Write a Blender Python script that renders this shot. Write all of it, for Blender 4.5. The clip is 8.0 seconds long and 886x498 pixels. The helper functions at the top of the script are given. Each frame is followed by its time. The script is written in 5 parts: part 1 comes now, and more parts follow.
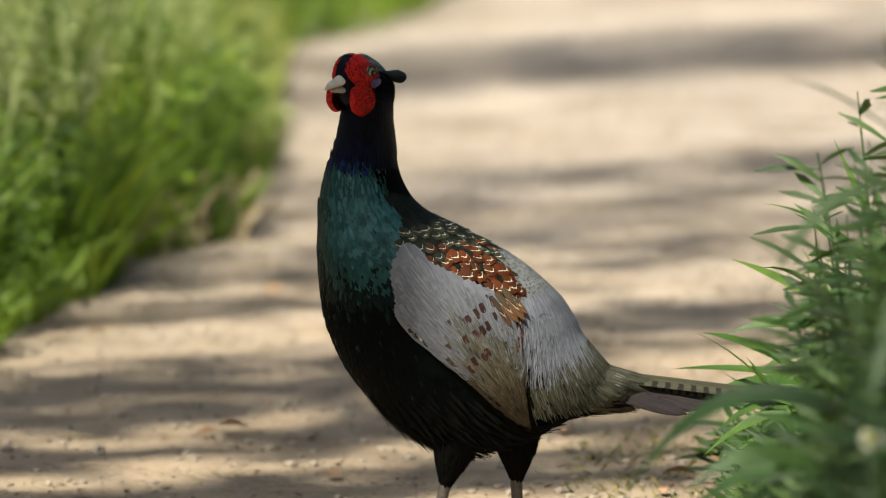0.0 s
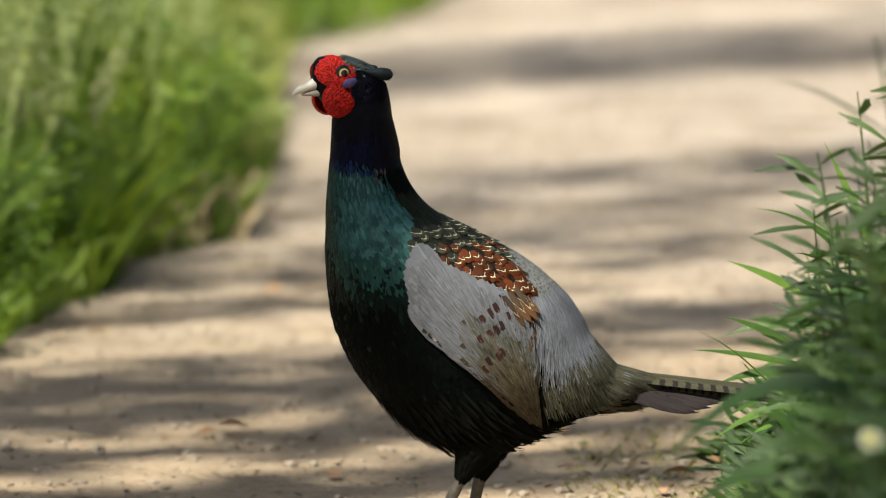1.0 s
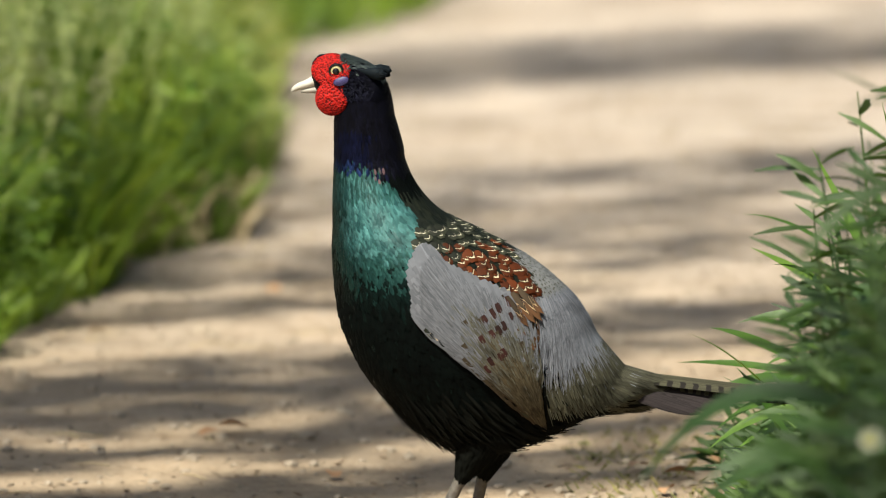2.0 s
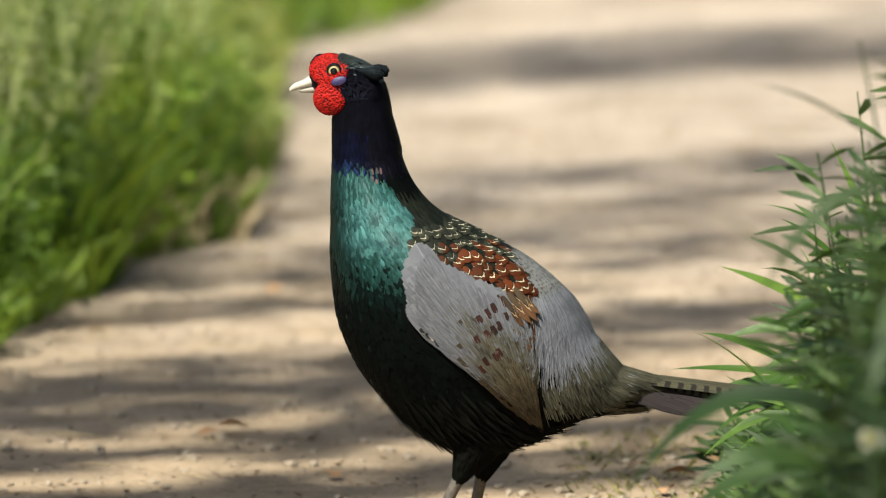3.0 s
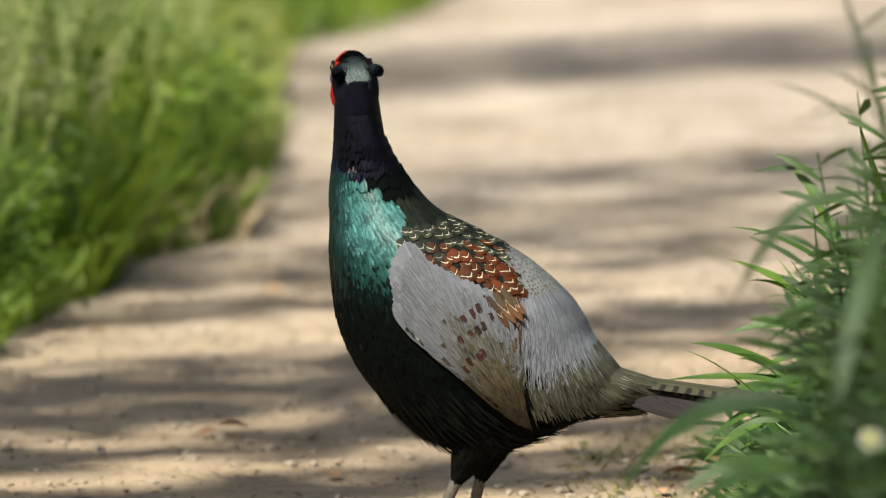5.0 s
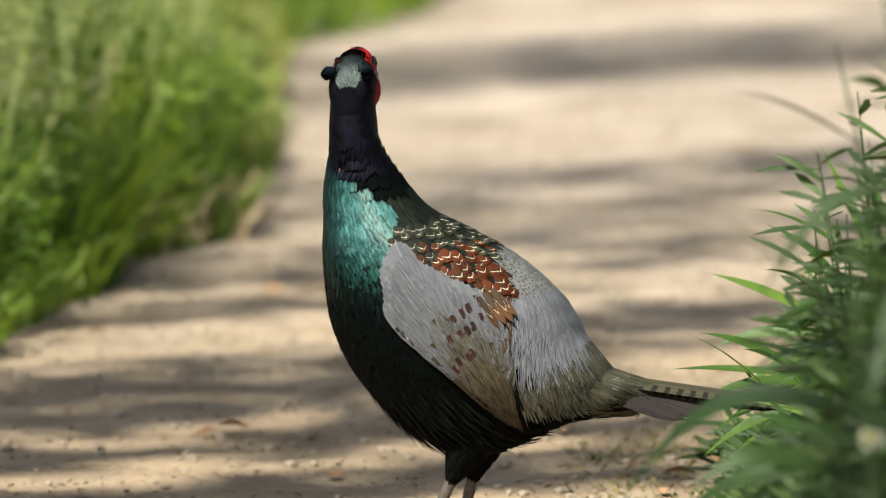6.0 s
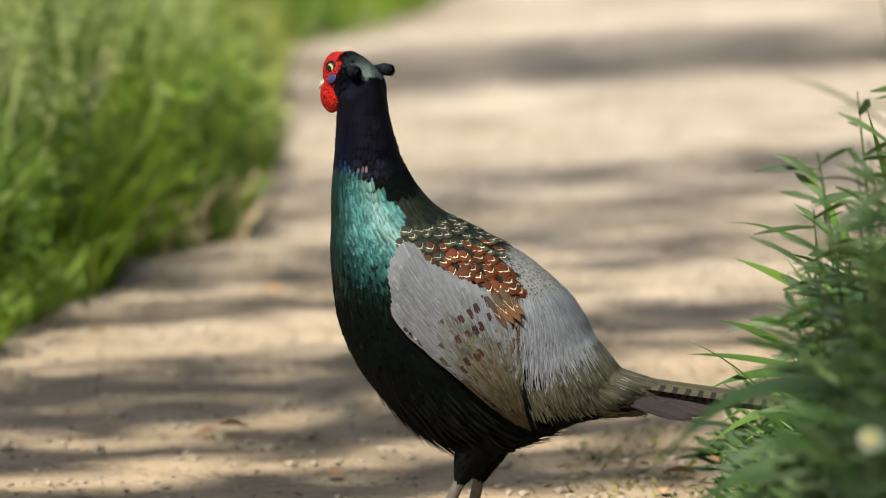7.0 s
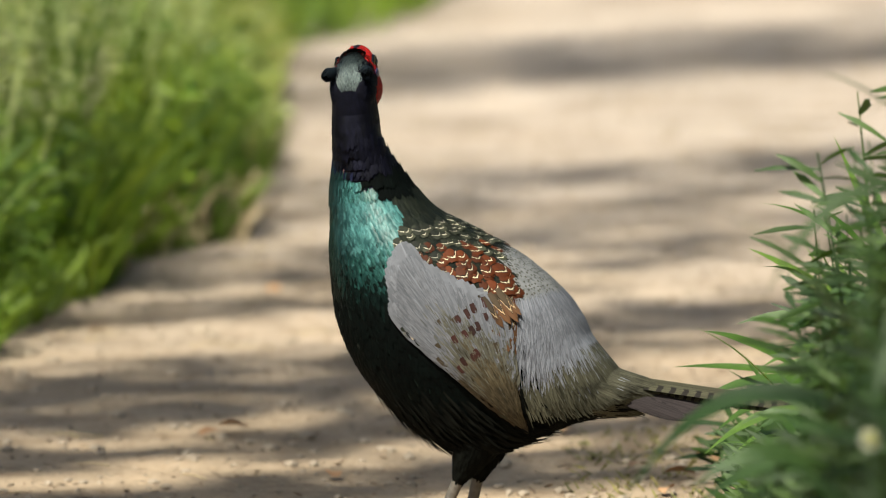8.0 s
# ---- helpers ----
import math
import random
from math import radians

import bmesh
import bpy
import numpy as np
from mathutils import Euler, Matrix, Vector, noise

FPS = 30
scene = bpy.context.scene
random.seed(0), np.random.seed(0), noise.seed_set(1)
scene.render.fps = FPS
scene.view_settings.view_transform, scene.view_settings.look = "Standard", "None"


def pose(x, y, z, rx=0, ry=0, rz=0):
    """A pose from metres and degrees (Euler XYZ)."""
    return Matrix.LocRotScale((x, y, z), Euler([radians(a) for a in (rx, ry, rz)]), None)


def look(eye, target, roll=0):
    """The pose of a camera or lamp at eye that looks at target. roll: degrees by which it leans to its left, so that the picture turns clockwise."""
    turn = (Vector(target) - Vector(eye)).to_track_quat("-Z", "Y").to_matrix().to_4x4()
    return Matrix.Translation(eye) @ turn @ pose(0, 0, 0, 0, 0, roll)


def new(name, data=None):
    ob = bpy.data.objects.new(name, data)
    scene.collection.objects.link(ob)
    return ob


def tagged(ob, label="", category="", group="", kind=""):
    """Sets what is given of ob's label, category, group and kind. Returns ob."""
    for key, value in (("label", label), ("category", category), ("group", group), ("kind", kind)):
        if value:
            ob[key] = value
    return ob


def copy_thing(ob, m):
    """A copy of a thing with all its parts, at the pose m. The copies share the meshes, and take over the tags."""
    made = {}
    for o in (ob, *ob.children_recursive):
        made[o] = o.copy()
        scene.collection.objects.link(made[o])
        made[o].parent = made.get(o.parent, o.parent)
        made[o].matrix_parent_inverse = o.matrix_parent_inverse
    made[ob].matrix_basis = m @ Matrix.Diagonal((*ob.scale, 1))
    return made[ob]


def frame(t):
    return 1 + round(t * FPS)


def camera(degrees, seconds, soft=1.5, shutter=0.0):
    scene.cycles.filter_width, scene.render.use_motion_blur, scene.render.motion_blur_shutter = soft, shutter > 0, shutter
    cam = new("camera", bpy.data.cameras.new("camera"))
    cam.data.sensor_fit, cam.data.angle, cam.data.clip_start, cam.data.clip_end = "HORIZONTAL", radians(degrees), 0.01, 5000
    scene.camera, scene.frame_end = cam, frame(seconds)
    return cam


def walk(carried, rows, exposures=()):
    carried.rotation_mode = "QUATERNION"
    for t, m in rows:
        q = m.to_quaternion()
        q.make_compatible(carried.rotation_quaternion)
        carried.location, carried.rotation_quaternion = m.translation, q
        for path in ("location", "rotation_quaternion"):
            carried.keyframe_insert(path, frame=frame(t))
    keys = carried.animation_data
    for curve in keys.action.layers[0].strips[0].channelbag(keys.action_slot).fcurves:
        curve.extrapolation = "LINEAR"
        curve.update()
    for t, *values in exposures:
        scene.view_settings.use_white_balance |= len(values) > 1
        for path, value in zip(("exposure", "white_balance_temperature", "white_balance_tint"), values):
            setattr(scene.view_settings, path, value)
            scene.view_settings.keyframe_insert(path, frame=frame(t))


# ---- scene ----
cam = camera(4.6, 8.0, 1.15)
EYE_H, DIST = 1.2, 9.76
EYE = (0.0, -DIST, EYE_H)
cam.data.dof.use_dof = True
cam.data.dof.focus_distance = 9.78
cam.data.dof.aperture_fstop = 8.0
aim = Vector((0, math.cos(0.0954), -math.sin(0.0954)))
CAM_POSE = look(EYE, Vector(EYE) + aim * 9.8)
walk(cam, [(0.0, CAM_POSE), (8.0, CAM_POSE)], exposures=[(0.0, 0.88, 6720, 1), (8.0, 0.88, 6720, 1)])

# ---- light ----
SUN = Vector((-0.315, -0.52, 0.795)).normalized()
world = bpy.data.worlds.new("sky")
scene.world = world
world.use_nodes = True
wn = world.node_tree.nodes
sky = wn.new("ShaderNodeTexSky")
sky.sky_type = "NISHITA"
sky.sun_disc = False
sky.dust_density = 2.5
sky.sun_elevation = math.asin(SUN.z)
sky.sun_rotation = math.atan2(SUN.x, SUN.y)
world.node_tree.links.new(sky.outputs[0], wn["Background"].inputs[0])
wn["Background"].inputs[1].default_value = 0.065
lamp = bpy.data.lights.new("sun", "SUN")
lamp.energy, lamp.angle, lamp.color = 5.0, radians(0.53), (1.0, 0.935, 0.845)
sun = new("sun", lamp)
sun.matrix_basis = look(SUN * 60, (0, 0, 0))


# ---- materials ----
def material(name, rough=0.6, metal=0.0, spec=0.5):
    m = bpy.data.materials.new(name)
    m.use_nodes = True
    b = m.node_tree.nodes["Principled BSDF"]
    b.inputs["Roughness"].default_value = rough
    b.inputs["Metallic"].default_value = metal
    b.inputs["Specular IOR Level"].default_value = spec
    return m, m.node_tree.nodes, m.node_tree.links, b


def ramp(nodes, links, source, stops):
    r = nodes.new("ShaderNodeValToRGB")
    while len(r.color_ramp.elements) < len(stops):
        r.color_ramp.elements.new(0.5)
    for e, (p, c) in zip(r.color_ramp.elements, stops):
        e.position, e.color = p, (*c, 1)
    links.new(source, r.inputs[0])
    return r.outputs[0]


def noise_tex(nodes, links, scale, detail=5, rough=0.6, coord="Object", stretch=None):
    n = nodes.new("ShaderNodeTexNoise")
    n.inputs["Scale"].default_value, n.inputs["Detail"].default_value, n.inputs["Roughness"].default_value = scale, detail, rough
    c = nodes.new("ShaderNodeTexCoord")
    if stretch:
        mp = nodes.new("ShaderNodeMapping")
        mp.inputs["Scale"].default_value = stretch
        links.new(c.outputs[coord], mp.inputs[0])
        links.new(mp.outputs[0], n.inputs["Vector"])
    else:
        links.new(c.outputs[coord], n.inputs["Vector"])
    return n.outputs[0]


def mixed(nodes, links, a, b, fac, mode="MIX"):
    m = nodes.new("ShaderNodeMix")
    m.data_type, m.blend_type = "RGBA", mode
    for value, sock in ((fac, m.inputs[0]), (a, m.inputs[6]), (b, m.inputs[7])):
        if isinstance(value, (int, float)):
            sock.default_value = value
        elif isinstance(value, tuple):
            sock.default_value = (*value, 1)
        else:
            links.new(value, sock)
    return m.outputs[2]


def bumped(nodes, links, b, height, strength, distance):
    n = nodes.new("ShaderNodeBump")
    n.inputs["Strength"].default_value, n.inputs["Distance"].default_value = strength, distance
    links.new(height, n.inputs["Height"])
    links.new(n.outputs[0], b.inputs["Normal"])


def plumage(name, dark, light, rough=0.5, metal=0.0, spec=0.4, barbs=0.5, gloss=0.0, blotch=1.0):
    """Feather vane: colour varies feather by feather, fine barbs across it."""
    m, nodes, links, b = material(name, rough, metal, spec)
    b.inputs["Coat Weight"].default_value, b.inputs["Coat Roughness"].default_value = gloss, 0.32
    g = nodes.new("ShaderNodeNewGeometry")
    base = ramp(nodes, links, g.outputs["Random Per Island"], [(0.0, dark), (1.0, light)])
    patch = noise_tex(nodes, links, 60, 3)
    tint = ramp(nodes, links, patch, [(0.3, (1 - 0.45 * blotch,) * 3), (0.7, (1 + 0.25 * blotch,) * 3)])
    col = mixed(nodes, links, base, tint, 1.0, "MULTIPLY")
    links.new(col, b.inputs["Base Color"])
    fine = noise_tex(nodes, links, 7, 3, 0.6, "UV", (3.0, 0.8, 1.0))
    bumped(nodes, links, b, fine, barbs, 0.0008)
    return m


def uv_split(nodes, links):
    c = nodes.new("ShaderNodeTexCoord")
    s = nodes.new("ShaderNodeSeparateXYZ")
    links.new(c.outputs["UV"], s.inputs[0])
    return s.outputs[0], s.outputs[1]


def math_node(nodes, links, op, a, b=None, c=None):
    n = nodes.new("ShaderNodeMath")
    n.operation = op
    for value, sock in zip((a, b, c), n.inputs):
        if value is None:
            continue
        if isinstance(value, (int, float)):
            sock.default_value = value
        else:
            links.new(value, sock)
    return n.outputs[0]


def edged_feather(name, centre, field, edge):
    """Feather with a dark field and a pale chevron inside its tip."""
    m, nodes, links, b = material(name, 0.6, 0.0, 0.12)
    u, v = uv_split(nodes, links)
    off = math_node(nodes, links, "ABSOLUTE", math_node(nodes, links, "SUBTRACT", u, 0.5))
    # distance from the shaft towards the tip edge
    r = math_node(nodes, links, "ADD", math_node(nodes, links, "MULTIPLY", math_node(nodes, links, "POWER", off, 1.5), 1.35), v)
    wob = noise_tex(nodes, links, 9, 3, 0.6, "UV")
    r = math_node(nodes, links, "ADD", r, math_node(nodes, links, "MULTIPLY", math_node(nodes, links, "SUBTRACT", wob, 0.5), 0.26))
    line = ramp(nodes, links, r, [(0.0, (0, 0, 0)), (0.620, (0, 0, 0)), (0.636, (1, 1, 1)), (0.664, (1, 1, 1)), (0.682, (0, 0, 0)), (1.0, (0, 0, 0))])
    inner = ramp(nodes, links, r, [(0.0, centre), (0.50, centre), (0.57, (0.010, 0.006, 0.005)), (0.70, (0.010, 0.006, 0.005)), (0.75, field), (1.0, field)])
    g = nodes.new("ShaderNodeObjectInfo")
    shade = ramp(nodes, links, g.outputs["Random"], [(0, (0.5, 0.5, 0.5)), (1, (1.5, 1.42, 1.3))])
    col = mixed(nodes, links, inner, edge, line)
    col = mixed(nodes, links, col, shade, 1.0, "MULTIPLY")
    links.new(col, b.inputs["Base Color"])
    fine = noise_tex(nodes, links, 7, 3, 0.6, "UV", (3.0, 0.8, 1.0))
    bumped(nodes, links, b, fine, 0.4, 0.0008)
    return m


def spotted_feather(name, base, spot, lo, hi, half):
    """Feather with one squarish spot across its vane."""
    m, nodes, links, b = material(name, 0.6, 0.0, 0.3)
    u, v = uv_split(nodes, links)
    off = math_node(nodes, links, "ABSOLUTE", math_node(nodes, links, "SUBTRACT", u, 0.5))
    inside = math_node(nodes, links, "MULTIPLY", math_node(nodes, links, "LESS_THAN", off, half),
                       math_node(nodes, links, "MULTIPLY", math_node(nodes, links, "GREATER_THAN", v, lo), math_node(nodes, links, "LESS_THAN", v, hi)))
    g = nodes.new("ShaderNodeNewGeometry")
    shade = ramp(nodes, links, g.outputs["Random Per Island"], [(0, (0.75, 0.75, 0.75)), (1, (1.15, 1.15, 1.15))])
    col = mixed(nodes, links, base, spot, inside)
    col = mixed(nodes, links, col, shade, 1.0, "MULTIPLY")
    links.new(col, b.inputs["Base Color"])
    fine = noise_tex(nodes, links, 7, 3, 0.6, "UV", (3.0, 0.8, 1.0))
    bumped(nodes, links, b, fine, 0.4, 0.0008)
    return m


def barred_feather(name, base, bar, bars, edge_only):
    m, nodes, links, b = material(name, 0.8, 0.0, 0.15)
    u, v = uv_split(nodes, links)
    wob = noise_tex(nodes, links, 6, 3, 0.6, "UV")
    phase = math_node(nodes, links, "ADD", math_node(nodes, links, "MULTIPLY", v, bars), math_node(nodes, links, "MULTIPLY", wob, 0.5))
    wave = math_node(nodes, links, "FRACT", phase)
    on = math_node(nodes, links, "LESS_THAN", wave, 0.42)
    off = math_node(nodes, links, "ABSOLUTE", math_node(nodes, links, "SUBTRACT", u, 0.5))
    on = math_node(nodes, links, "MULTIPLY", on, math_node(nodes, links, "GREATER_THAN", off, edge_only))
    streak = noise_tex(nodes, links, 5, 4, 0.7, "UV", (5.0, 0.4, 1.0))
    tone = ramp(nodes, links, streak, [(0.35, tuple(c * 0.45 for c in base)), (0.65, tuple(c * 1.4 for c in base))])
    links.new(mixed(nodes, links, tone, bar, on), b.inputs["Base Color"])
    bumped(nodes, links, b, streak, 0.4, 0.0006)
    return m


def leafy(name, dark, light, rough=0.45, through_light=0.35, veins=True):
    """Green blade: gloss above, light coming through it."""
    m, nodes, links, b = material(name, rough, 0.0, 0.5)
    g = nodes.new("ShaderNodeNewGeometry")
    oi = nodes.new("ShaderNodeObjectInfo")
    pick = math_node(nodes, links, "FRACT", math_node(nodes, links, "ADD", g.outputs["Random Per Island"], oi.outputs["Random"]))
    base = ramp(nodes, links, pick, [(0.0, dark), (0.75, light), (1.0, tuple(min(1, c * 1.35) for c in light))])
    blot = noise_tex(nodes, links, 25, 4)
    tint = ramp(nodes, links, blot, [(0.3, (0.7, 0.75, 0.7)), (0.7, (1.2, 1.15, 1.1))])
    col = mixed(nodes, links, base, tint, 1.0, "MULTIPLY")
    wide = ramp(nodes, links, noise_tex(nodes, links, 4.5, 3), [(0.35, (0.55, 0.68, 0.6)), (0.62, (1.1, 1.08, 1.0))])
    col = mixed(nodes, links, col, wide, 1.0, "MULTIPLY")
    links.new(col, b.inputs["Base Color"])
    t = nodes.new("ShaderNodeBsdfTranslucent")
    warm = mixed(nodes, links, col, (1.3, 1.28, 0.6), 1.0, "MULTIPLY")
    links.new(warm, t.inputs[0])
    mx = nodes.new("ShaderNodeMixShader")
    mx.inputs[0].default_value = through_light
    links.new(b.outputs[0], mx.inputs[1])
    links.new(t.outputs[0], mx.inputs[2])
    links.new(mx.outputs[0], nodes["Material Output"].inputs[0])
    if veins:
        bumped(nodes, links, b, noise_tex(nodes, links, 40, 2, 0.5, "UV", (3.0, 0.3, 1.0)), 0.3, 0.0006)
    return m


def plain(name, dark, light, rough, scale, metal=0.0, spec=0.5, bump=0.3, depth=0.001):
    m, nodes, links, b = material(name, rough, metal, spec)
    n = noise_tex(nodes, links, scale, 6, 0.65)
    links.new(ramp(nodes, links, n, [(0.3, dark), (0.7, light)]), b.inputs["Base Color"])
    bumped(nodes, links, b, n, bump, depth)
    return m


def dirt():
    m, nodes, links, b = material("packed_dirt", 0.9, 0.0, 0.25)
    big = noise_tex(nodes, links, 1.3, 4)
    mid = noise_tex(nodes, links, 9, 6, 0.7)
    fine = noise_tex(nodes, links, 130, 4, 0.75)
    a = ramp(nodes, links, big, [(0.3, (0.304, 0.247, 0.203)), (0.7, (0.416, 0.353, 0.308))])
    brown = ramp(nodes, links, big, [(0.3, (0.264, 0.200, 0.138)), (0.7, (0.392, 0.302, 0.216))])
    place = nodes.new("ShaderNodeSeparateXYZ")
    links.new(nodes.new("ShaderNodeTexCoord").outputs["Object"], place.inputs[0])
    along = math_node(nodes, links, "ADD", place.outputs[1], math_node(nodes, links, "MULTIPLY", math_node(nodes, links, "SUBTRACT", noise_tex(nodes, links, 2.2, 4), 0.5), 3.0))
    far = ramp(nodes, links, math_node(nodes, links, "MULTIPLY", along, 0.2), [(0.15, (0, 0, 0)), (0.75, (1, 1, 1))])
    a = mixed(nodes, links, brown, a, far)
    c = ramp(nodes, links, mid, [(0.25, (0.60, 0.54, 0.48)), (0.5, (1, 1, 1)), (0.75, (1.18, 1.14, 1.10))])
    wide = ramp(nodes, links, noise_tex(nodes, links, 3.6, 3, 0.55), [(0.30, (0.70, 0.67, 0.62)), (0.48, (1, 1, 1)), (0.70, (1.12, 1.10, 1.08))])
    a = mixed(nodes, links, a, wide, 1.0, "MULTIPLY")
    d = ramp(nodes, links, fine, [(0.25, (0.6, 0.56, 0.5)), (0.5, (1, 1, 1)), (0.8, (1.3, 1.3, 1.3))])
    col = mixed(nodes, links, mixed(nodes, links, a, c, 1.0, "MULTIPLY"), d, 1.0, "MULTIPLY")
    links.new(col, b.inputs["Base Color"])
    bumped(nodes, links, b, mixed(nodes, links, mid, fine, 0.5), 0.6, 0.008)
    return m


M_DIRT = dirt()
M_STONE = plain("pebble", (0.20, 0.16, 0.12), (0.40, 0.33, 0.255), 0.85, 60)
M_NECK = plumage("neck_feather", (0.0025, 0.0026, 0.005), (0.005, 0.0052, 0.0125), 0.5, 0.8, 0.2)
# breast tones: own dark green, with fading sheen and shade put into them
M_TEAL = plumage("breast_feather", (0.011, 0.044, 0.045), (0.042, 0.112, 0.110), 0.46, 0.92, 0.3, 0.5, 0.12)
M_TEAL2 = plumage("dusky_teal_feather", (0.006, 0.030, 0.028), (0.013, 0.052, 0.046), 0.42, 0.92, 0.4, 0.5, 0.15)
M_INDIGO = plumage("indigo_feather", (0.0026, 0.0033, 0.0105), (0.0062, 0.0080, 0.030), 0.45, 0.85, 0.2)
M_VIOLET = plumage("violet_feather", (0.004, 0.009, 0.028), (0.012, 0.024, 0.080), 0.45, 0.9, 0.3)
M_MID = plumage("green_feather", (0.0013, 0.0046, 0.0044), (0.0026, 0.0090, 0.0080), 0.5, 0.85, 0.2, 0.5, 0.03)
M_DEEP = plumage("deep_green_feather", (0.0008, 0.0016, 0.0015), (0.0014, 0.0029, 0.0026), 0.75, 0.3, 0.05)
M_BRONZE = plumage("bronze_feather", (0.004, 0.0064, 0.0048), (0.012, 0.0145, 0.0095), 0.6, 0.3, 0.12)
M_BLACK = plumage("black_feather", (0.002, 0.0024, 0.002), (0.0045, 0.005, 0.004), 0.95, 0.0, 0.05)
M_GREY = plumage("grey_covert", (0.070, 0.074, 0.087), (0.132, 0.137, 0.160), 0.7, 0.0, 0.2, 0.5, 0.0, 0.3)
M_DRAB = plumage("drab_covert", (0.052, 0.050, 0.038), (0.095, 0.091, 0.074), 0.7, 0.0, 0.2)
M_UMBER = plumage("umber_covert", (0.024, 0.019, 0.010), (0.080, 0.063, 0.037), 0.7, 0.0, 0.2)
M_MAROON = plumage("maroon_spot", (0.016, 0.0045, 0.0036), (0.032, 0.0085, 0.0068), 0.65, 0.0, 0.2)
M_FLECK = plumage("collar_fleck", (0.02, 0.03, 0.035), (0.10, 0.055, 0.062), 0.45, 0.5, 0.3)
M_RUMP = plumage("rump_feather", (0.085, 0.089, 0.107), (0.195, 0.204, 0.240), 0.6, 0.0, 0.25, 0.5, 0.0, 0.35)
M_OLIVE = plumage("olive_feather", (0.024, 0.023, 0.014), (0.074, 0.070, 0.048), 0.7, 0.0, 0.2)
M_BACK = spotted_feather("back_feather", (0.155, 0.158, 0.165), (0.045, 0.042, 0.032), 0.62, 0.80, 0.20)
M_BROWN = barred_feather("flight_feather", (0.040, 0.030, 0.019), (0.026, 0.020, 0.012), 14, 0.36)
M_TERTIAL = edged_feather("tertial_feather", (0.040, 0.030, 0.021), (0.066, 0.034, 0.018), (0.33, 0.25, 0.16))
M_CHEST = edged_feather("mantle_feather", (0.060, 0.015, 0.0045), (0.056, 0.014, 0.004), (0.55, 0.49, 0.36))
M_DARKM = edged_feather("dark_mantle_feather", (0.014, 0.017, 0.012), (0.034, 0.038, 0.027), (0.52, 0.51, 0.42))
M_TAIL = barred_feather("barred_tail", (0.052, 0.049, 0.031), (0.014, 0.012, 0.010), 26, 0.22)
M_TAILP = barred_feather("purple_tail", (0.021, 0.0165, 0.0175), (0.010, 0.008, 0.0085), 9, 0.40)
# sky sheen on the crown is put into this paler grey-green
M_CROWN = plumage("crown_feather", (0.018, 0.027, 0.034), (0.088, 0.110, 0.104), 0.40, 0.55)
M_TUFT = plumage("tuft_feather", (0.002, 0.0035, 0.005), (0.006, 0.011, 0.016), 0.7, 0.3, 0.15)
M_BEAK = plain("horn", (0.34, 0.32, 0.28), (0.52, 0.50, 0.45), 0.38, 90, 0, 0.5, 0.1)
M_BEAK2 = plain("dark_horn", (0.16, 0.15, 0.13), (0.30, 0.28, 0.25), 0.45, 90)
M_LEG = plain("scaly_skin", (0.052, 0.044, 0.037), (0.108, 0.093, 0.080), 0.55, 260, 0, 0.5, 0.8, 0.002)
M_IRIS = plain("iris", (0.26, 0.22, 0.10), (0.44, 0.39, 0.21), 0.15, 120)
M_PUPIL, _n, _l, _b = material("pupil", 0.05)
_b.inputs["Base Color"].default_value = (0.004, 0.004, 0.004, 1)
M_BLUE = plain("violet_skin", (0.010, 0.008, 0.045), (0.05, 0.042, 0.15), 0.5, 300)


def wattle_skin():
    m, nodes, links, b = material("red_wattle", 0.6, 0.0, 0.15)
    v = nodes.new("ShaderNodeTexVoronoi")
    v.inputs["Scale"].default_value = 520
    c = nodes.new("ShaderNodeTexCoord")
    links.new(c.outputs["Object"], v.inputs["Vector"])
    n = noise_tex(nodes, links, 150, 3)
    a = ramp(nodes, links, v.outputs["Distance"], [(0.20, (0.045, 0.002, 0.002)), (0.45, (0.27, 0.005, 0.004)), (0.8, (0.38, 0.008, 0.006))])
    t = ramp(nodes, links, n, [(0.3, (0.7, 0.7, 0.7)), (0.7, (1.15, 1.15, 1.15))])
    links.new(mixed(nodes, links, a, t, 1.0, "MULTIPLY"), b.inputs["Base Color"])
    bumped(nodes, links, b, v.outputs["Distance"], 0.8, 0.0016)
    return m


M_RED = wattle_skin()
M_GRASS = leafy("grass", (0.066, 0.132, 0.018), (0.225, 0.305, 0.046), 0.45, 0.45)
M_HERB = leafy("herb_leaf", (0.060, 0.124, 0.017), (0.20, 0.28, 0.044), 0.4, 0.4)
M_PALE = leafy("pale_grass", (0.22, 0.28, 0.05), (0.44, 0.47, 0.15), 0.5, 0.4)
M_PANICLE = leafy("panicle", (0.24, 0.29, 0.12), (0.46, 0.49, 0.25), 0.5, 0.4, False)
# brighter copy of the grass green, with sunlight put into the colour
M_FAR = leafy("sunny_grass", (0.12, 0.20, 0.025), (0.24, 0.34, 0.05), 0.45, 0.45)
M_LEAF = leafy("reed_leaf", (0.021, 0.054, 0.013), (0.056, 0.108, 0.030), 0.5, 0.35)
M_WEED = leafy("weed_leaf", (0.016, 0.044, 0.009), (0.05, 0.095, 0.020), 0.55, 0.35)
M_SPROUT = leafy("sprout", (0.16, 0.145, 0.05), (0.32, 0.26, 0.11), 0.7, 0.3)
# lit copy of the reed leaf: sunlight is put into its lighter green
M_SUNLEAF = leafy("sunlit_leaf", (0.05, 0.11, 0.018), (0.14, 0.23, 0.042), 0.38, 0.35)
M_SEED = plain("seed_head", (0.26, 0.28, 0.12), (0.46, 0.47, 0.24), 0.7, 200)
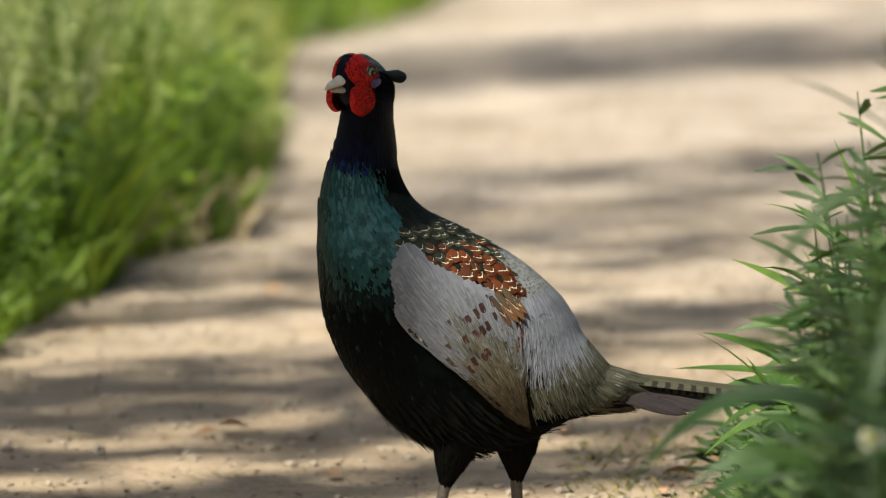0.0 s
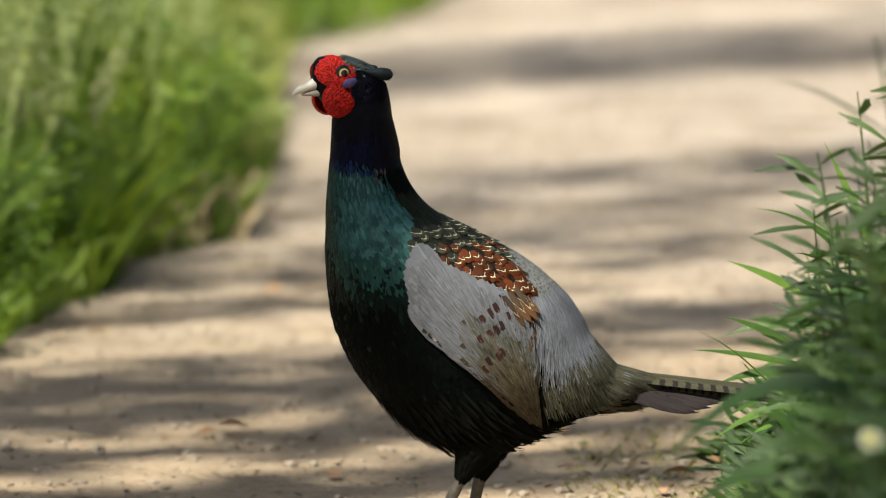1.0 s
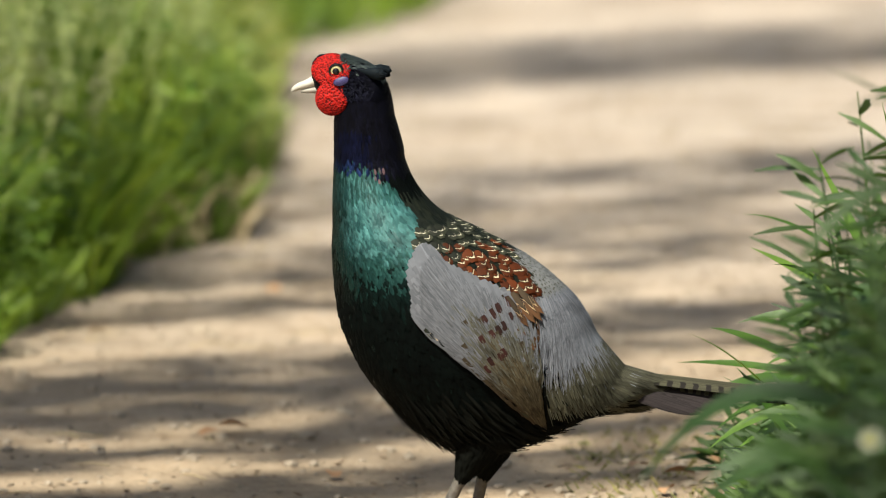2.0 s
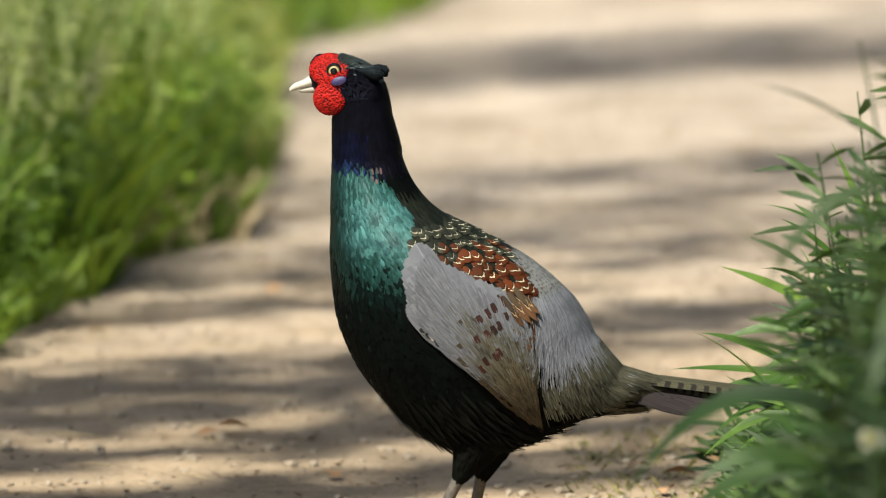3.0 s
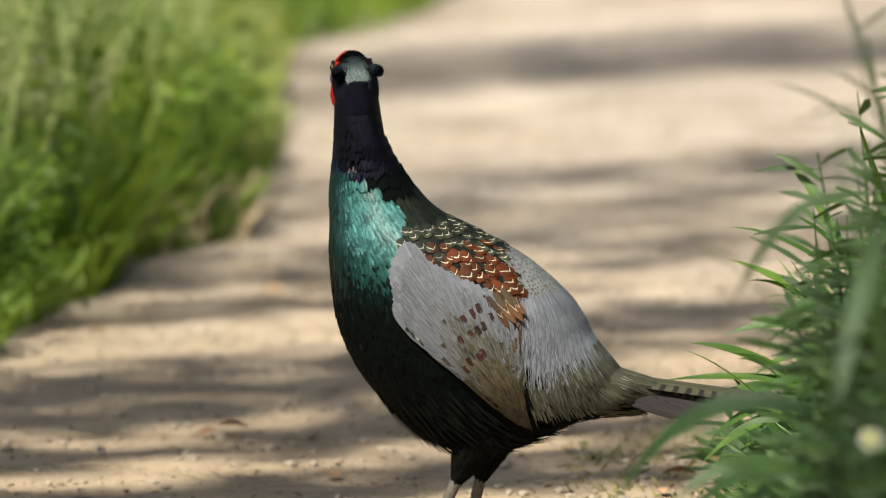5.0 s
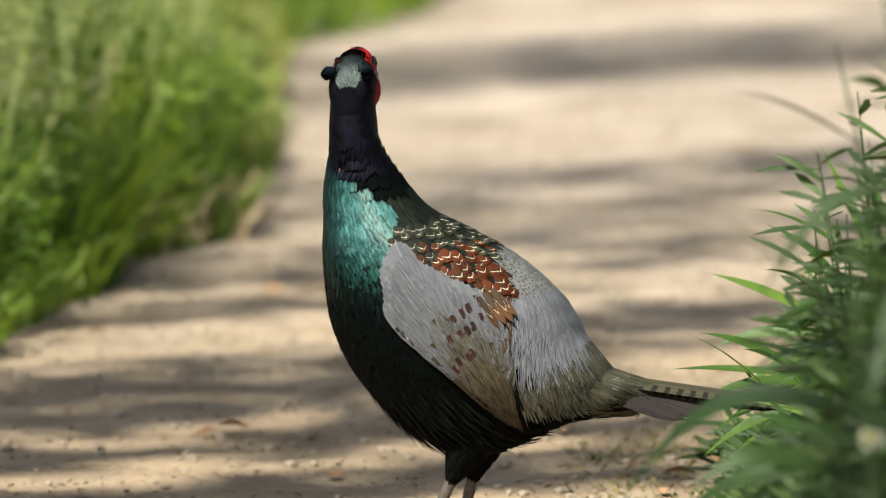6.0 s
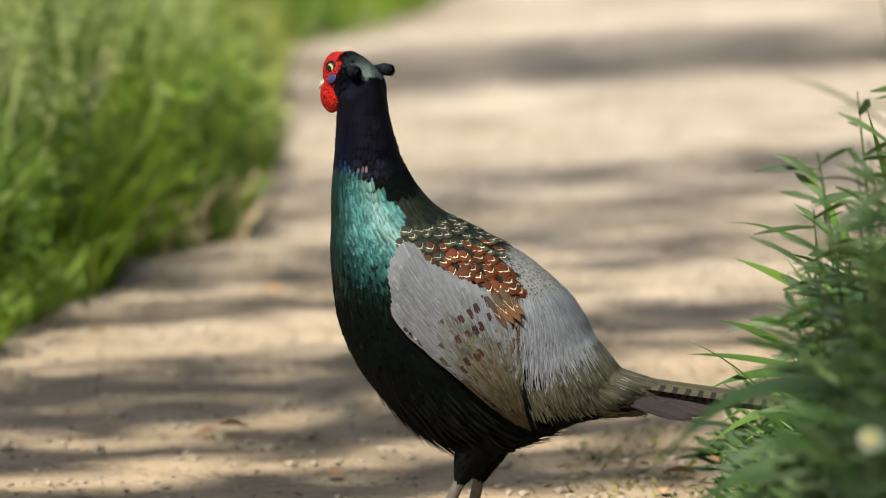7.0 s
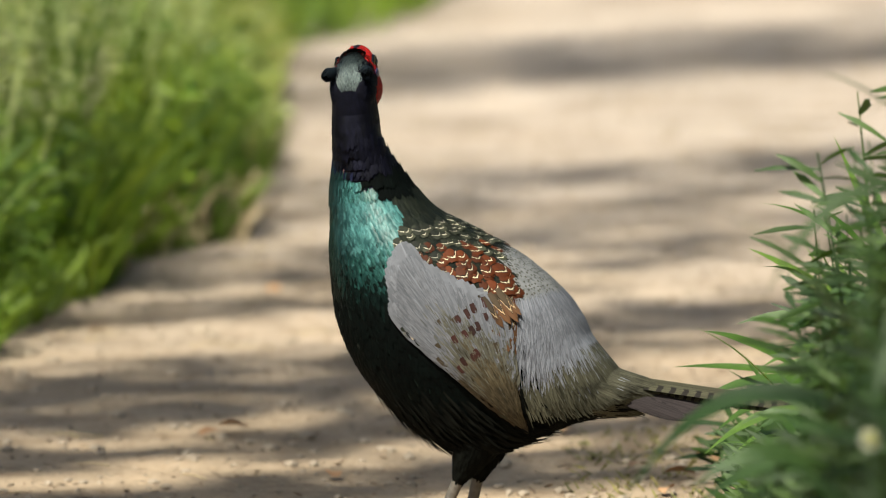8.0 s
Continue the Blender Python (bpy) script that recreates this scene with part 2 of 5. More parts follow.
M_STRAW = plain("dry_straw", (0.30, 0.23, 0.13), (0.52, 0.42, 0.26), 0.7, 120)
M_TREE = leafy("tree_leaf", (0.04, 0.07, 0.015), (0.08, 0.13, 0.03), 0.5, 0.15, False)
M_BARK = plain("bark", (0.06, 0.045, 0.035), (0.17, 0.13, 0.10), 0.9, 14, 0, 0.3, 0.9, 0.03)
M_PETAL = plain("white_petal", (0.56, 0.54, 0.50), (0.68, 0.67, 0.64), 0.6, 60)
M_YELLOW = plain("flower_centre", (0.15, 0.16, 0.03), (0.26, 0.25, 0.05), 0.7, 300)
M_DRY = plain("dead_leaf", (0.22, 0.11, 0.05), (0.40, 0.23, 0.12), 0.8, 70)
M_LITTER = plumage("litter", (0.11, 0.075, 0.05), (0.34, 0.245, 0.16), 0.8, 0.0, 0.2)
M_INSECT = plain("insect_shell", (0.03, 0.012, 0.008), (0.10, 0.04, 0.02), 0.35, 200)


# ---- builders ----
def mesh_object(name, verts, faces, mats, parent=None, label="", uvs=None, ids=None, smooth=True):
    me = bpy.data.meshes.new(name)
    me.from_pydata([tuple(v) for v in verts], [], faces)
    for m in mats if isinstance(mats, (list, tuple)) else [mats]:
        me.materials.append(m)
    if ids is not None:
        me.polygons.foreach_set("material_index", ids)
    me.polygons.foreach_set("use_smooth", [smooth] * len(me.polygons))
    if uvs is not None:
        layer = me.uv_layers.new(name="UVMap")
        loops = np.empty(len(me.loops), dtype=np.int32)
        me.loops.foreach_get("vertex_index", loops)
        layer.data.foreach_set("uv", np.asarray(uvs, dtype=np.float32)[loops].ravel())
    me.update()
    ob = new(name, me)
    if parent:
        ob.parent = parent
    if label:
        tagged(ob, label)
    return ob


def rings_mesh(rings, caps=True):
    """Verts and faces of a closed tube through rings of equal length."""
    n = len(rings[0])
    verts = [v for r in rings for v in r]
    faces = []
    for i in range(len(rings) - 1):
        for j in range(n):
            k = (j + 1) % n
            faces.append((i * n + j, i * n + k, (i + 1) * n + k, (i + 1) * n + j))
    if caps:
        faces.append(tuple(range(n))[::-1])
        faces.append(tuple((len(rings) - 1) * n + j for j in range(n)))
    return verts, faces


def tube(points, radii, n=8, flat=1.0):
    """Rings round a bent line, for stems, limbs and legs."""
    rings = []
    pts = [Vector(p) for p in points]
    side = None
    for i, p in enumerate(pts):
        d = (pts[min(i + 1, len(pts) - 1)] - pts[max(i - 1, 0)]).normalized()
        if side is None:
            side = d.orthogonal().normalized()
        side = (side - d * side.dot(d)).normalized()
        up = d.cross(side)
        rings.append([p + (side * math.cos(a) + up * math.sin(a) * flat) * radii[i] for a in (2 * math.pi * j / n for j in range(n))])
    return rings_mesh(rings)


def joined(pieces):
    verts, faces = [], []
    for v, f in pieces:
        o = len(verts)
        verts += v
        faces += [tuple(i + o for i in g) for g in f]
    return verts, faces


class Vanes:
    """Collects many feathers or blades in one mesh, with a UV along each."""

    def __init__(self):
        self.verts, self.faces, self.uvs = [], [], []

    def add(self, p, d, n, length, width, lift=0.06, camber=0.12, rows=4, base=0.45, round_tip=0.35, droop=0.0, sag=None):
        d, n = d.normalized(), n.normalized()
        s = n.cross(d).normalized()
        o = len(self.verts)
        for i in range(rows + 1):
            v = i / rows
            w = width * 0.5 * (base + (1 - base) * math.sin(min(1, v / 0.62) * math.pi / 2)) * (1 - max(0, (v - 0.62) / 0.38) ** 2 * (1 - round_tip))
            for u in (-1, 0, 1):
                q = p + d * (length * v - (0.18 * width if v == 1 else 0) * u * u) + s * (u * w) + n * (lift * length * v - camber * width * u * u - droop * length * v * v)
                if sag is not None:
                    q = q + sag * (length * v * v)
                self.verts.append(q)
                self.uvs.append((0.5 + 0.5 * u * w / (width * 0.5), v))
        for i in range(rows):
            for j in range(2):
                a = o + i * 3 + j
                self.faces.append((a, a + 1, a + 4, a + 3))

    def build(self, name, mat, parent=None, label=""):
        return mesh_object(name, self.verts, self.faces, mat, parent, label, self.uvs)


def catmull(rows, t):
    i = max(0, min(len(rows) - 2, int(t)))
    f = t - i
    p0, p1, p2, p3 = rows[max(i - 1, 0)], rows[i], rows[i + 1], rows[min(i + 2, len(rows) - 1)]
    return 0.5 * (2 * p1 + (p2 - p0) * f + (2 * p0 - 5 * p1 + 4 * p2 - p3) * f * f + (3 * p1 - p0 - 3 * p2 + p3) * f ** 3)


def grown(ob, m):
    """A further object on the same mesh, under the same parent."""
    c = ob.copy()
    scene.collection.objects.link(c)
    c.matrix_basis = m
    return c


# ---- ground ----
def ground_height(x, y):
    h = 0.010 * noise.noise((x * 1.1, y * 1.1, 0)) + 0.006 * noise.noise((x * 4, y * 4, 3)) + 0.003 * noise.noise((x * 14, y * 14, 7))
    return h - 0.004


def make_ground():
    near = np.arange(-1.4, 1.4001, 0.03)
    xs = np.concatenate([[-900, -200, -60, -20, -8, -4, -2.2], near, [2.2, 4, 8, 20, 60, 200, 900]])
    ys = np.concatenate([[-900, -200, -60, -20, -11, -6, -3, -1.6], np.arange(-0.8, 7.2, 0.035), [8, 10, 14, 25, 60, 200, 900]])
    nx, ny = len(xs), len(ys)
    verts = [(x, y, ground_height(x, y)) for y in ys for x in xs]
    faces = [(j * nx + i, j * nx + i + 1, (j + 1) * nx + i + 1, (j + 1) * nx + i) for j in range(ny - 1) for i in range(nx - 1)]
    g = mesh_object("ground", verts, faces, M_DIRT)
    tagged(g, "dry sandy dirt path with packed ruts and dappled shade", "ground", kind="structure")


make_ground()


# ---- pheasant ----
# Cross-sections from the head to the tail: front edge (forward, height), back edge (forward, height), half width.
SECTIONS = np.array([
    (0.1215, 0.3825, 0.0695, 0.3875, 0.0198), (0.1215, 0.3600, 0.0630, 0.3650, 0.0212), (0.1215, 0.3400, 0.0590, 0.3450, 0.0240),
    (0.1225, 0.3150, 0.0480, 0.3225, 0.0330), (0.1225, 0.2900, 0.0275, 0.3010, 0.0440), (0.1230, 0.2650, -0.0100, 0.2810, 0.0560),
    (0.1210, 0.2350, -0.0475, 0.2610, 0.0660), (0.1150, 0.2000, -0.0775, 0.2375, 0.0720), (0.0985, 0.1625, -0.0960, 0.2150, 0.0740),
    (0.0725, 0.1290, -0.1090, 0.1925, 0.0710), (0.0410, 0.1010, -0.1225, 0.1750, 0.0630), (0.0030, 0.0850, -0.1325, 0.1625, 0.0520),
    (-0.0450, 0.0925, -0.1425, 0.1580, 0.0400), (-0.0900, 0.1120, -0.1525, 0.1545, 0.0280), (-0.1300, 0.1200, -0.1650, 0.1510, 0.0160)])


def surface(k, th):
    """Point of the trunk at station k and angle th in degrees: 0 the back, 90 the left flank, 180 the breast."""
    fx, fz, bx, bz, w = catmull(SECTIONS, max(0, min(14, k)))
    c, s = math.cos(radians(th)), math.sin(radians(th))
    s = math.copysign(abs(s) ** 0.92, s)
    return Vector(((fx + bx) / 2 + c * (bx - fx) / 2, s * w, (fz + bz) / 2 + c * (bz - fz) / 2))


def tangent(k, th):
    """Point, way towards the tail, way towards the belly and outward normal."""
    p = surface(k, th)
    ds = (surface(k + 0.08, th) - surface(k - 0.08, th)).normalized()
    dt = (surface(k, th + 2) - surface(k, th - 2)).normalized()
    n = ds.cross(dt).normalized()
    fx, fz, bx, bz, w = catmull(SECTIONS, max(0, min(14, k)))
    mid = Vector(((fx + bx) / 2, 0, (fz + bz) / 2))
    if n.dot(p - mid) < 0:
        n = -n
    return p, ds, dt, n


GRID = [(k / 10, th, surface(k / 10, th)) for k in range(20, 141) for th in range(2, 179, 2)]
GRID_F = np.array([g[2].x for g in GRID])
GRID_Z = np.array([g[2].z - 0.11 * g[2].y for g in GRID])


def surface_ring(k):
    return [surface(k, 9 * j) for j in range(40)]


# rings of the neck: first and last station, share of the head's turn, axis
NECK_RINGS = [(k0, k1, share, Vector((f, 0, 0.300))) for k0, k1, share, f in (
    (0.0, 0.55, 0.97, 0.0925), (0.55, 1.0, 0.87, 0.0925), (1.0, 1.45, 0.74, 0.0922), (1.45, 1.9, 0.60, 0.0910),
    (1.9, 2.3, 0.45, 0.0895), (2.3, 2.7, 0.30, 0.0870), (2.7, 3.9, 0.13, 0.0830))]


def on_flank(f, z):
    """Place on the left flank that is seen from the side at forward f and height z."""
    i = int(np.argmin((GRID_F - f) ** 2 + (GRID_Z - z) ** 2))
    p, ds, dt, n = tangent(GRID[i][0], GRID[i][1])
    miss = Vector((f - p.x, 0, z + 0.11 * p.y - p.z))
    return p + miss * 0.8, n


def make_pheasant():
    bird = new("pheasant")
    tagged(bird, "male green pheasant with red face standing on the dirt path", "bird")
    rng = random.Random(4)
    # trunk and, on its own, the neck that twists on it
    def shell(k0, k1, count, squeeze):
        rings = []
        for i in range(count + 1):
            k = k0 + (k1 - k0) * i / count
            mid = (surface(k, 0) + surface(k, 180)) / 2
            rings.append([mid + (surface(k, 360 * j / 40) - mid) * squeeze(k) for j in range(40)])
        return rings

    rings = shell(3.2, 14, 60, lambda k: 1.0 if k > 3.9 else 0.95 + 0.05 * (k - 3.2) / 0.7)
    verts, faces = rings_mesh(rings)
    ids = []
    for i in range(60):
        for j in range(40):
            k, th = 3.2 + 10.8 * i / 60, 360 * (j + 0.5) / 40
            th = min(th, 360 - th)
            p = surface(k, th)
            # below 0.2 the trunk takes the lower breast's darkened green, shade included
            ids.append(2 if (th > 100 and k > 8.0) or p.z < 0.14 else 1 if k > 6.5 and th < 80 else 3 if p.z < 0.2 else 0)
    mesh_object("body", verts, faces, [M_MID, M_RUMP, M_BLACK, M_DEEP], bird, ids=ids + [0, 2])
    # the neck twists ring by ring, the upper ones further
    necks = []
    top = sum(surface_ring(0), Vector()) / 40
    for k0, k1, share, axis in NECK_RINGS:
        last = k1 > 3.5
        lo = max(0, k0 - 0.45)
        rings = shell(lo, k1 + (0 if last else 0.45), 14, lambda k: 0.985 - (0.10 * max(0, k0 - k)) - (0.35 * max(0, k - 3.2) if last else 0.12 * max(0, k - k1)))
        if k0 == 0:
            rings = [[top + (p - top) * q + Vector((0, 0, h)) for p in surface_ring(0)] for q, h in ((0.30, 0.040), (0.62, 0.034), (0.79, 0.028), (0.90, 0.018), (0.97, 0.008))] + rings
        verts, faces = rings_mesh(rings)
        necks.append(mesh_object("collar" if last else "neck", [p - axis for p in verts], faces, M_MID if last else M_NECK, bird, "teal collar at the foot of the neck" if last else "glossy blue-black ring of the neck"))
    pivot, neck = NECK_RINGS[0][3], necks[0]

    ruff = Vanes()
    for i in range(2400):
        a, up = rng.uniform(0, 360), rng.uniform(-0.004, 0.034)
        edge = surface(0, a)
        p = top + (edge - top) * float(np.interp(up, (0, 0.008, 0.018, 0.028, 0.034), (1.0, 0.97, 0.90, 0.79, 0.62))) + Vector((0, 0, up))
        n = Vector((edge.x - top.x, (edge.y - top.y) * 1.4, 0)).normalized()
        ruff.add(p + n * 0.0008 - pivot, Vector((-0.1, 0, -1)) + n * 0.05, n + Vector((0, 0, 0.1)), rng.uniform(0.008, 0.013), 0.0038, 0.0, 0.08, 3)
    tagged(ruff.build("ruff_plumage", M_NECK, neck, "blue-black feathers under the head"), kind="stuff")

    wing_outline = [(-0.046, 0.212), (-0.022, 0.229), (0.006, 0.241), (0.030, 0.253), (0.047, 0.268), (0.058, 0.250), (0.055, 0.224), (0.054, 0.209), (0.045, 0.196), (-0.062, 0.108)]

    def under_wing(p):
        f, z, inside = p.x, p.z - 0.11 * abs(p.y), False
        for i in range(10):
            (x1, z1), (x2, z2) = wing_outline[i], wing_outline[i - 1]
            if (z1 > z) != (z2 > z) and f < (x2 - x1) * (z - z1) / (z2 - z1) + x1:
                inside = not inside
        return inside

    def in_mantle(p, grow=0.0):
        """Whether the scaled mantle covers the place p, by its side view."""
        f, z = p.x, p.z - 0.11 * abs(p.y)
        low = float(np.interp(f, (-0.047, -0.028, -0.0075, 0.0225, 0.0525), (0.219, 0.219, 0.2275, 0.2475, 0.2680)))
        return f > float(np.interp(z, (0.22, 0.236, 0.262, 0.29), (-0.047, -0.046, -0.030, -0.012))) - grow and z > low - grow and f < 0.052 + grow

    def cover(name, label, mat, ks, step_mm, keep, length, width, lift=0.07, swing=0.0, jit=0.25, rise=0.0, camber=0.08, rows=3, parent=None, axis=None):
        vanes = Vanes()
        k = ks[0]
        row = 0
        shift = axis or Vector()
        while k < ks[1]:
            fx, fz, bx, bz, w = catmull(SECTIONS, k)
            girth = math.pi * (math.hypot(bx - fx, bz - fz) / 2 + w)
            count = max(6, int(girth / (step_mm / 1000)))
            for j in range(count):
                th = 360 * (j + 0.5 * (row % 2) + rng.uniform(-jit, jit)) / count - 180
                kk = k + rng.uniform(-jit, jit) * ks[2]
                p, ds, dt, n = tangent(kk, th)
                if not keep(kk, abs(th), p) or (kk > 4.6 and under_wing(p)):
                    continue
                d = ds + dt * (swing * math.sin(radians(th)) + rng.uniform(-0.12, 0.12))
                vanes.add(p + n * (rise + 0.0009) - shift, d, n, length * rng.uniform(0.8, 1.2), width * rng.uniform(0.85, 1.15), lift * rng.uniform(0.5, 1.5), camber, rows)
            k += ks[2]
            row += 1
        if vanes.verts:
            tagged(vanes.build(name, mat, parent or bird, label), kind="stuff")

    def breast(k, th, p):
        return th > (64 - (k - 3) * 6 + rng.gauss(0, 3) if k < 5 else 74 - (k - 5) * 2) and p.x > -0.07 and not in_mantle(p, 0.003)

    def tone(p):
        # 0 bright side of the breast, 3 its dark front and foot; shade and fading sheen coloured in
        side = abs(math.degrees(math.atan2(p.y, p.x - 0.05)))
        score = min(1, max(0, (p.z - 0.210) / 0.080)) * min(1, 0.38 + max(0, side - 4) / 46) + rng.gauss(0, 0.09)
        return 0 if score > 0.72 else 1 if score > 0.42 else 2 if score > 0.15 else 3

    def teal_from(th):
        # where the teal begins: higher at the throat than at the nape
        return 2.05 + 0.9 * max(0, (100 - th) / 60) + rng.gauss(0, 0.12)

    for ob, (k0, k1, share, axis) in zip(necks, NECK_RINGS):
        def coat(name, label, mat, step, gap, keep, length, width, lift, rise=0.0):
            cover(name, label, mat, (max(0, k0 - 0.25), min(3.2, k1 + 0.12), step), gap, lambda k, th, p: k0 - 0.22 + rng.uniform(0, 0.2) < k < k1 + rng.uniform(-0.1, 0.1) and keep(k, th, p), length, width, lift, rise=rise, parent=ob, axis=axis)

        if k0 < 0.5:
            coat("neck_plumage", "glossy blue-black neck feathers", M_NECK, 0.11, 3.2, lambda k, th, p: True, 0.009, 0.0042, 0.015)
            continue
        coat("nape_plumage", "black nape feathers", M_NECK if k0 < 2.2 else M_DEEP, 0.11, 3.4, lambda k, th, p: th < 66 + rng.uniform(-6, 6) or (th < 90 + rng.gauss(0, 12) and k < teal_from(th)), 0.010, 0.0046, 0.004)
        coat("throat_plumage", "dark blue-violet throat feathers", M_INDIGO, 0.11, 3.4, lambda k, th, p: th > 88 + rng.gauss(0, 12) and k < teal_from(th), 0.009, 0.0042, 0.015)
        coat("dusky_collar_plumage", "dusky teal feathers at the foot of the neck", M_TEAL2, 0.11, 3.5, lambda k, th, p: th > 63 + rng.uniform(-4, 4) and k > teal_from(th) - 0.1, 0.009, 0.0046, 0.018)
        if k1 > 1.7:
            coat("violet_plumage", "bright violet-blue feathers above the teal collar", M_VIOLET, 0.10, 3.4, lambda k, th, p: th > 95 + rng.gauss(0, 12) and abs(k - teal_from(th) + 0.1) < 0.15 and rng.random() < 0.6, 0.0060, 0.0028, 0.02, 0.0003)
            coat("collar_flecks", "pinkish iridescent flecks round the neck", M_FLECK, 0.12, 3.4, lambda k, th, p: 2.0 < k < 2.6 and 62 < th < 88 and rng.random() < 0.25, 0.0055, 0.0024, 0.02, 0.0003)
            coat("collar_plumage", "teal feathers at the foot of the neck", M_TEAL, 0.11, 3.6, lambda k, th, p: 66 < th and k > teal_from(th) + 0.1 and rng.random() < 0.6, 0.009, 0.0046, 0.025)
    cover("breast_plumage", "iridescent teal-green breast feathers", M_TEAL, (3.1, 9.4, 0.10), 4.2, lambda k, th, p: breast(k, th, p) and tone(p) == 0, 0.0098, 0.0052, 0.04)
    cover("dusky_breast_plumage", "teal breast feathers coloured darker where their sheen fades", M_TEAL2, (3.1, 10.0, 0.10), 4.2, lambda k, th, p: breast(k, th, p) and tone(p) == 1, 0.0098, 0.0052, 0.04)
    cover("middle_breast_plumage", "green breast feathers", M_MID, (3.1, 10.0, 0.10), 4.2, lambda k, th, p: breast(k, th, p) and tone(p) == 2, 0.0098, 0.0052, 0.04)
    cover("lower_breast_plumage", "dark green lower breast feathers, deepened for shade", M_DEEP, (3.6, 10.5, 0.14), 5.6, lambda k, th, p: breast(k, th, p) and tone(p) == 3 and p.z > 0.105, 0.014, 0.0075, 0.035)
    cover("upper_back_plumage", "dark bronze upper back feathers", M_BRONZE, (3.1, 7.0, 0.13), 4.6, lambda k, th, p: th < 66 - max(0, k - 3) * 6 + rng.uniform(-5, 5) and k < 5.7 or in_mantle(p, 0.006), 0.011, 0.0058, 0.02)
    cover("belly_plumage", "sooty black belly feathers", M_BLACK, (7.5, 13.9, 0.20), 6.0, lambda k, th, p: p.z < 0.150 - 0.012 * rng.random() - (0.02 if p.x < -0.07 else 0) or (th > 100 and k > 11), 0.025, 0.0034, 0.10)
    cover("belly_fringe", "loose sooty feathers under the belly", M_BLACK, (8.4, 12.6, 0.3), 8.0, lambda k, th, p: p.z < 0.135 and th > 118 and rng.random() < 0.5, 0.024, 0.0024, 0.17)
    cover("back_plumage", "grey back feathers with small dark spots", M_BACK, (5.6, 10.0, 0.13), 4.4, lambda k, th, p: p.x < -0.006 and p.z > 0.225 and not in_mantle(p, -0.003), 0.012, 0.0050, 0.03)
    cover("rump_plumage", "fine hair-like lavender grey rump feathers", M_RUMP, (7.2, 12.4, 0.05), 1.7,
          lambda k, th, p: p.x < -0.036 and not in_mantle(p) and (p.z < 0.232 or rng.random() < 0.25) and p.z > 0.150 + 0.045 * rng.random() and p.x > -0.145 + 0.05 * rng.random(), 0.015, 0.0011, 0.03, 0.75, 0.5, 0.001, 0.1, 2)
    cover("tail_coverts", "olive feathers at the tail base", M_OLIVE, (9.4, 14.0, 0.065), 2.2,
          lambda k, th, p: p.z > 0.137 - 0.9 * max(0, -0.10 - p.x) + 0.006 * rng.random() and (p.x < -0.070 - 0.05 * rng.random() or (p.x < -0.06 and p.z < 0.164 - 0.014 * rng.random())), 0.026, 0.0015, 0.02, 0.45, 0.5, 0.0012, 0.1, 2)

    # mantle: scaled feathers of their own
    mantle = new("mantle")
    mantle.parent = bird
    tagged(mantle, "chestnut mantle feathers with cream chevrons")
    vane = Vanes()
    vane.add(Vector((0, 0, 0)), Vector((1, 0, 0)), Vector((0, 0, 1)), 1.0, 0.80, 0.05, 0.12, 6, 0.6, 0.30)
    first = {}
    for row, k in enumerate(np.arange(4.3, 9.4, 0.21)):
        fx, fz, bx, bz, w = catmull(SECTIONS, k)
        girth = math.pi * (math.hypot(bx - fx, bz - fz) / 2 + w)
        count = int(girth / 0.0100)
        for j in range(-count // 2, count // 2 + 1):
            th = 360 * (j + 0.5 * (row % 2) + rng.uniform(-0.3, 0.3)) / count
            if abs(th) > 100 or abs(th) < 8 and k > 6:
                continue
            kk = k + rng.uniform(-0.12, 0.12)
            p, ds, dt, n = tangent(kk, th)
            if not in_mantle(p, 0.002):
                continue
            d = (ds + dt * (0.25 * math.sin(radians(th)) + rng.uniform(-0.28, 0.28))).normalized()
            s = n.cross(d).normalized()
            size = 0.0160 * rng.uniform(0.8, 1.2) * (0.72 if k < 5.2 else 0.85 if k < 5.9 else 1.0)
            m = Matrix((d, s, n)).transposed().to_4x4()
            m.translation = p + n * (0.0016 + 0.0003 * (row % 3))
            m = m @ Matrix.Diagonal((size, size, size, 1))
            side_z = p.z - 0.11 * abs(p.y)
            kind = "dark" if p.x > 0.030 + rng.gauss(0, 0.006) or side_z > float(np.interp(p.x, (-0.04, 0.0, 0.03, 0.05), (0.262, 0.272, 0.270, 0.268))) + rng.gauss(0, 0.004) else "chestnut"
            if kind not in first:
                ob = vane.build("scapular", M_DARKM if kind == "dark" else M_CHEST, mantle)
                ob.matrix_basis = m
                first[kind] = ob
            else:
                grown(first[kind], m)

    # wings
    base, tip = wing_outline[:9], wing_outline[9]

    def wing_point(a, b, side, extra=0.0):
        x = a * (len(base) - 1)
        q = catmull(np.array(base), x)
        f, z = q[0] + (tip[0] - q[0]) * b, q[1] + (tip[1] - q[1]) * b
        p, n = on_flank(f, z)
        h = 0.0015 + 0.0075 * math.sin(math.pi * min(1, max(0, a))) ** 0.6 * min(1, 0.25 + 1.6 * b) * (1.0 - 0.35 * b)
        p = p + n * (h + extra)
        return Vector((p.x, p.y * side, p.z)), Vector((n.x, n.y * side, n.z))

    flight = Vanes()
    flight.add(Vector((0, 0, 0)), Vector((1, 0, 0)), Vector((0, 0, 1)), 1.0, 0.12, 0.15, 0.10, 8, 0.6, 0.25, 0.15)
    tert = Vanes()
    tert.add(Vector((0, 0, 0)), Vector((1, 0, 0)), Vector((0, 0, 1)), 1.0, 0.42, 0.06, 0.12, 5, 0.6, 0.3)
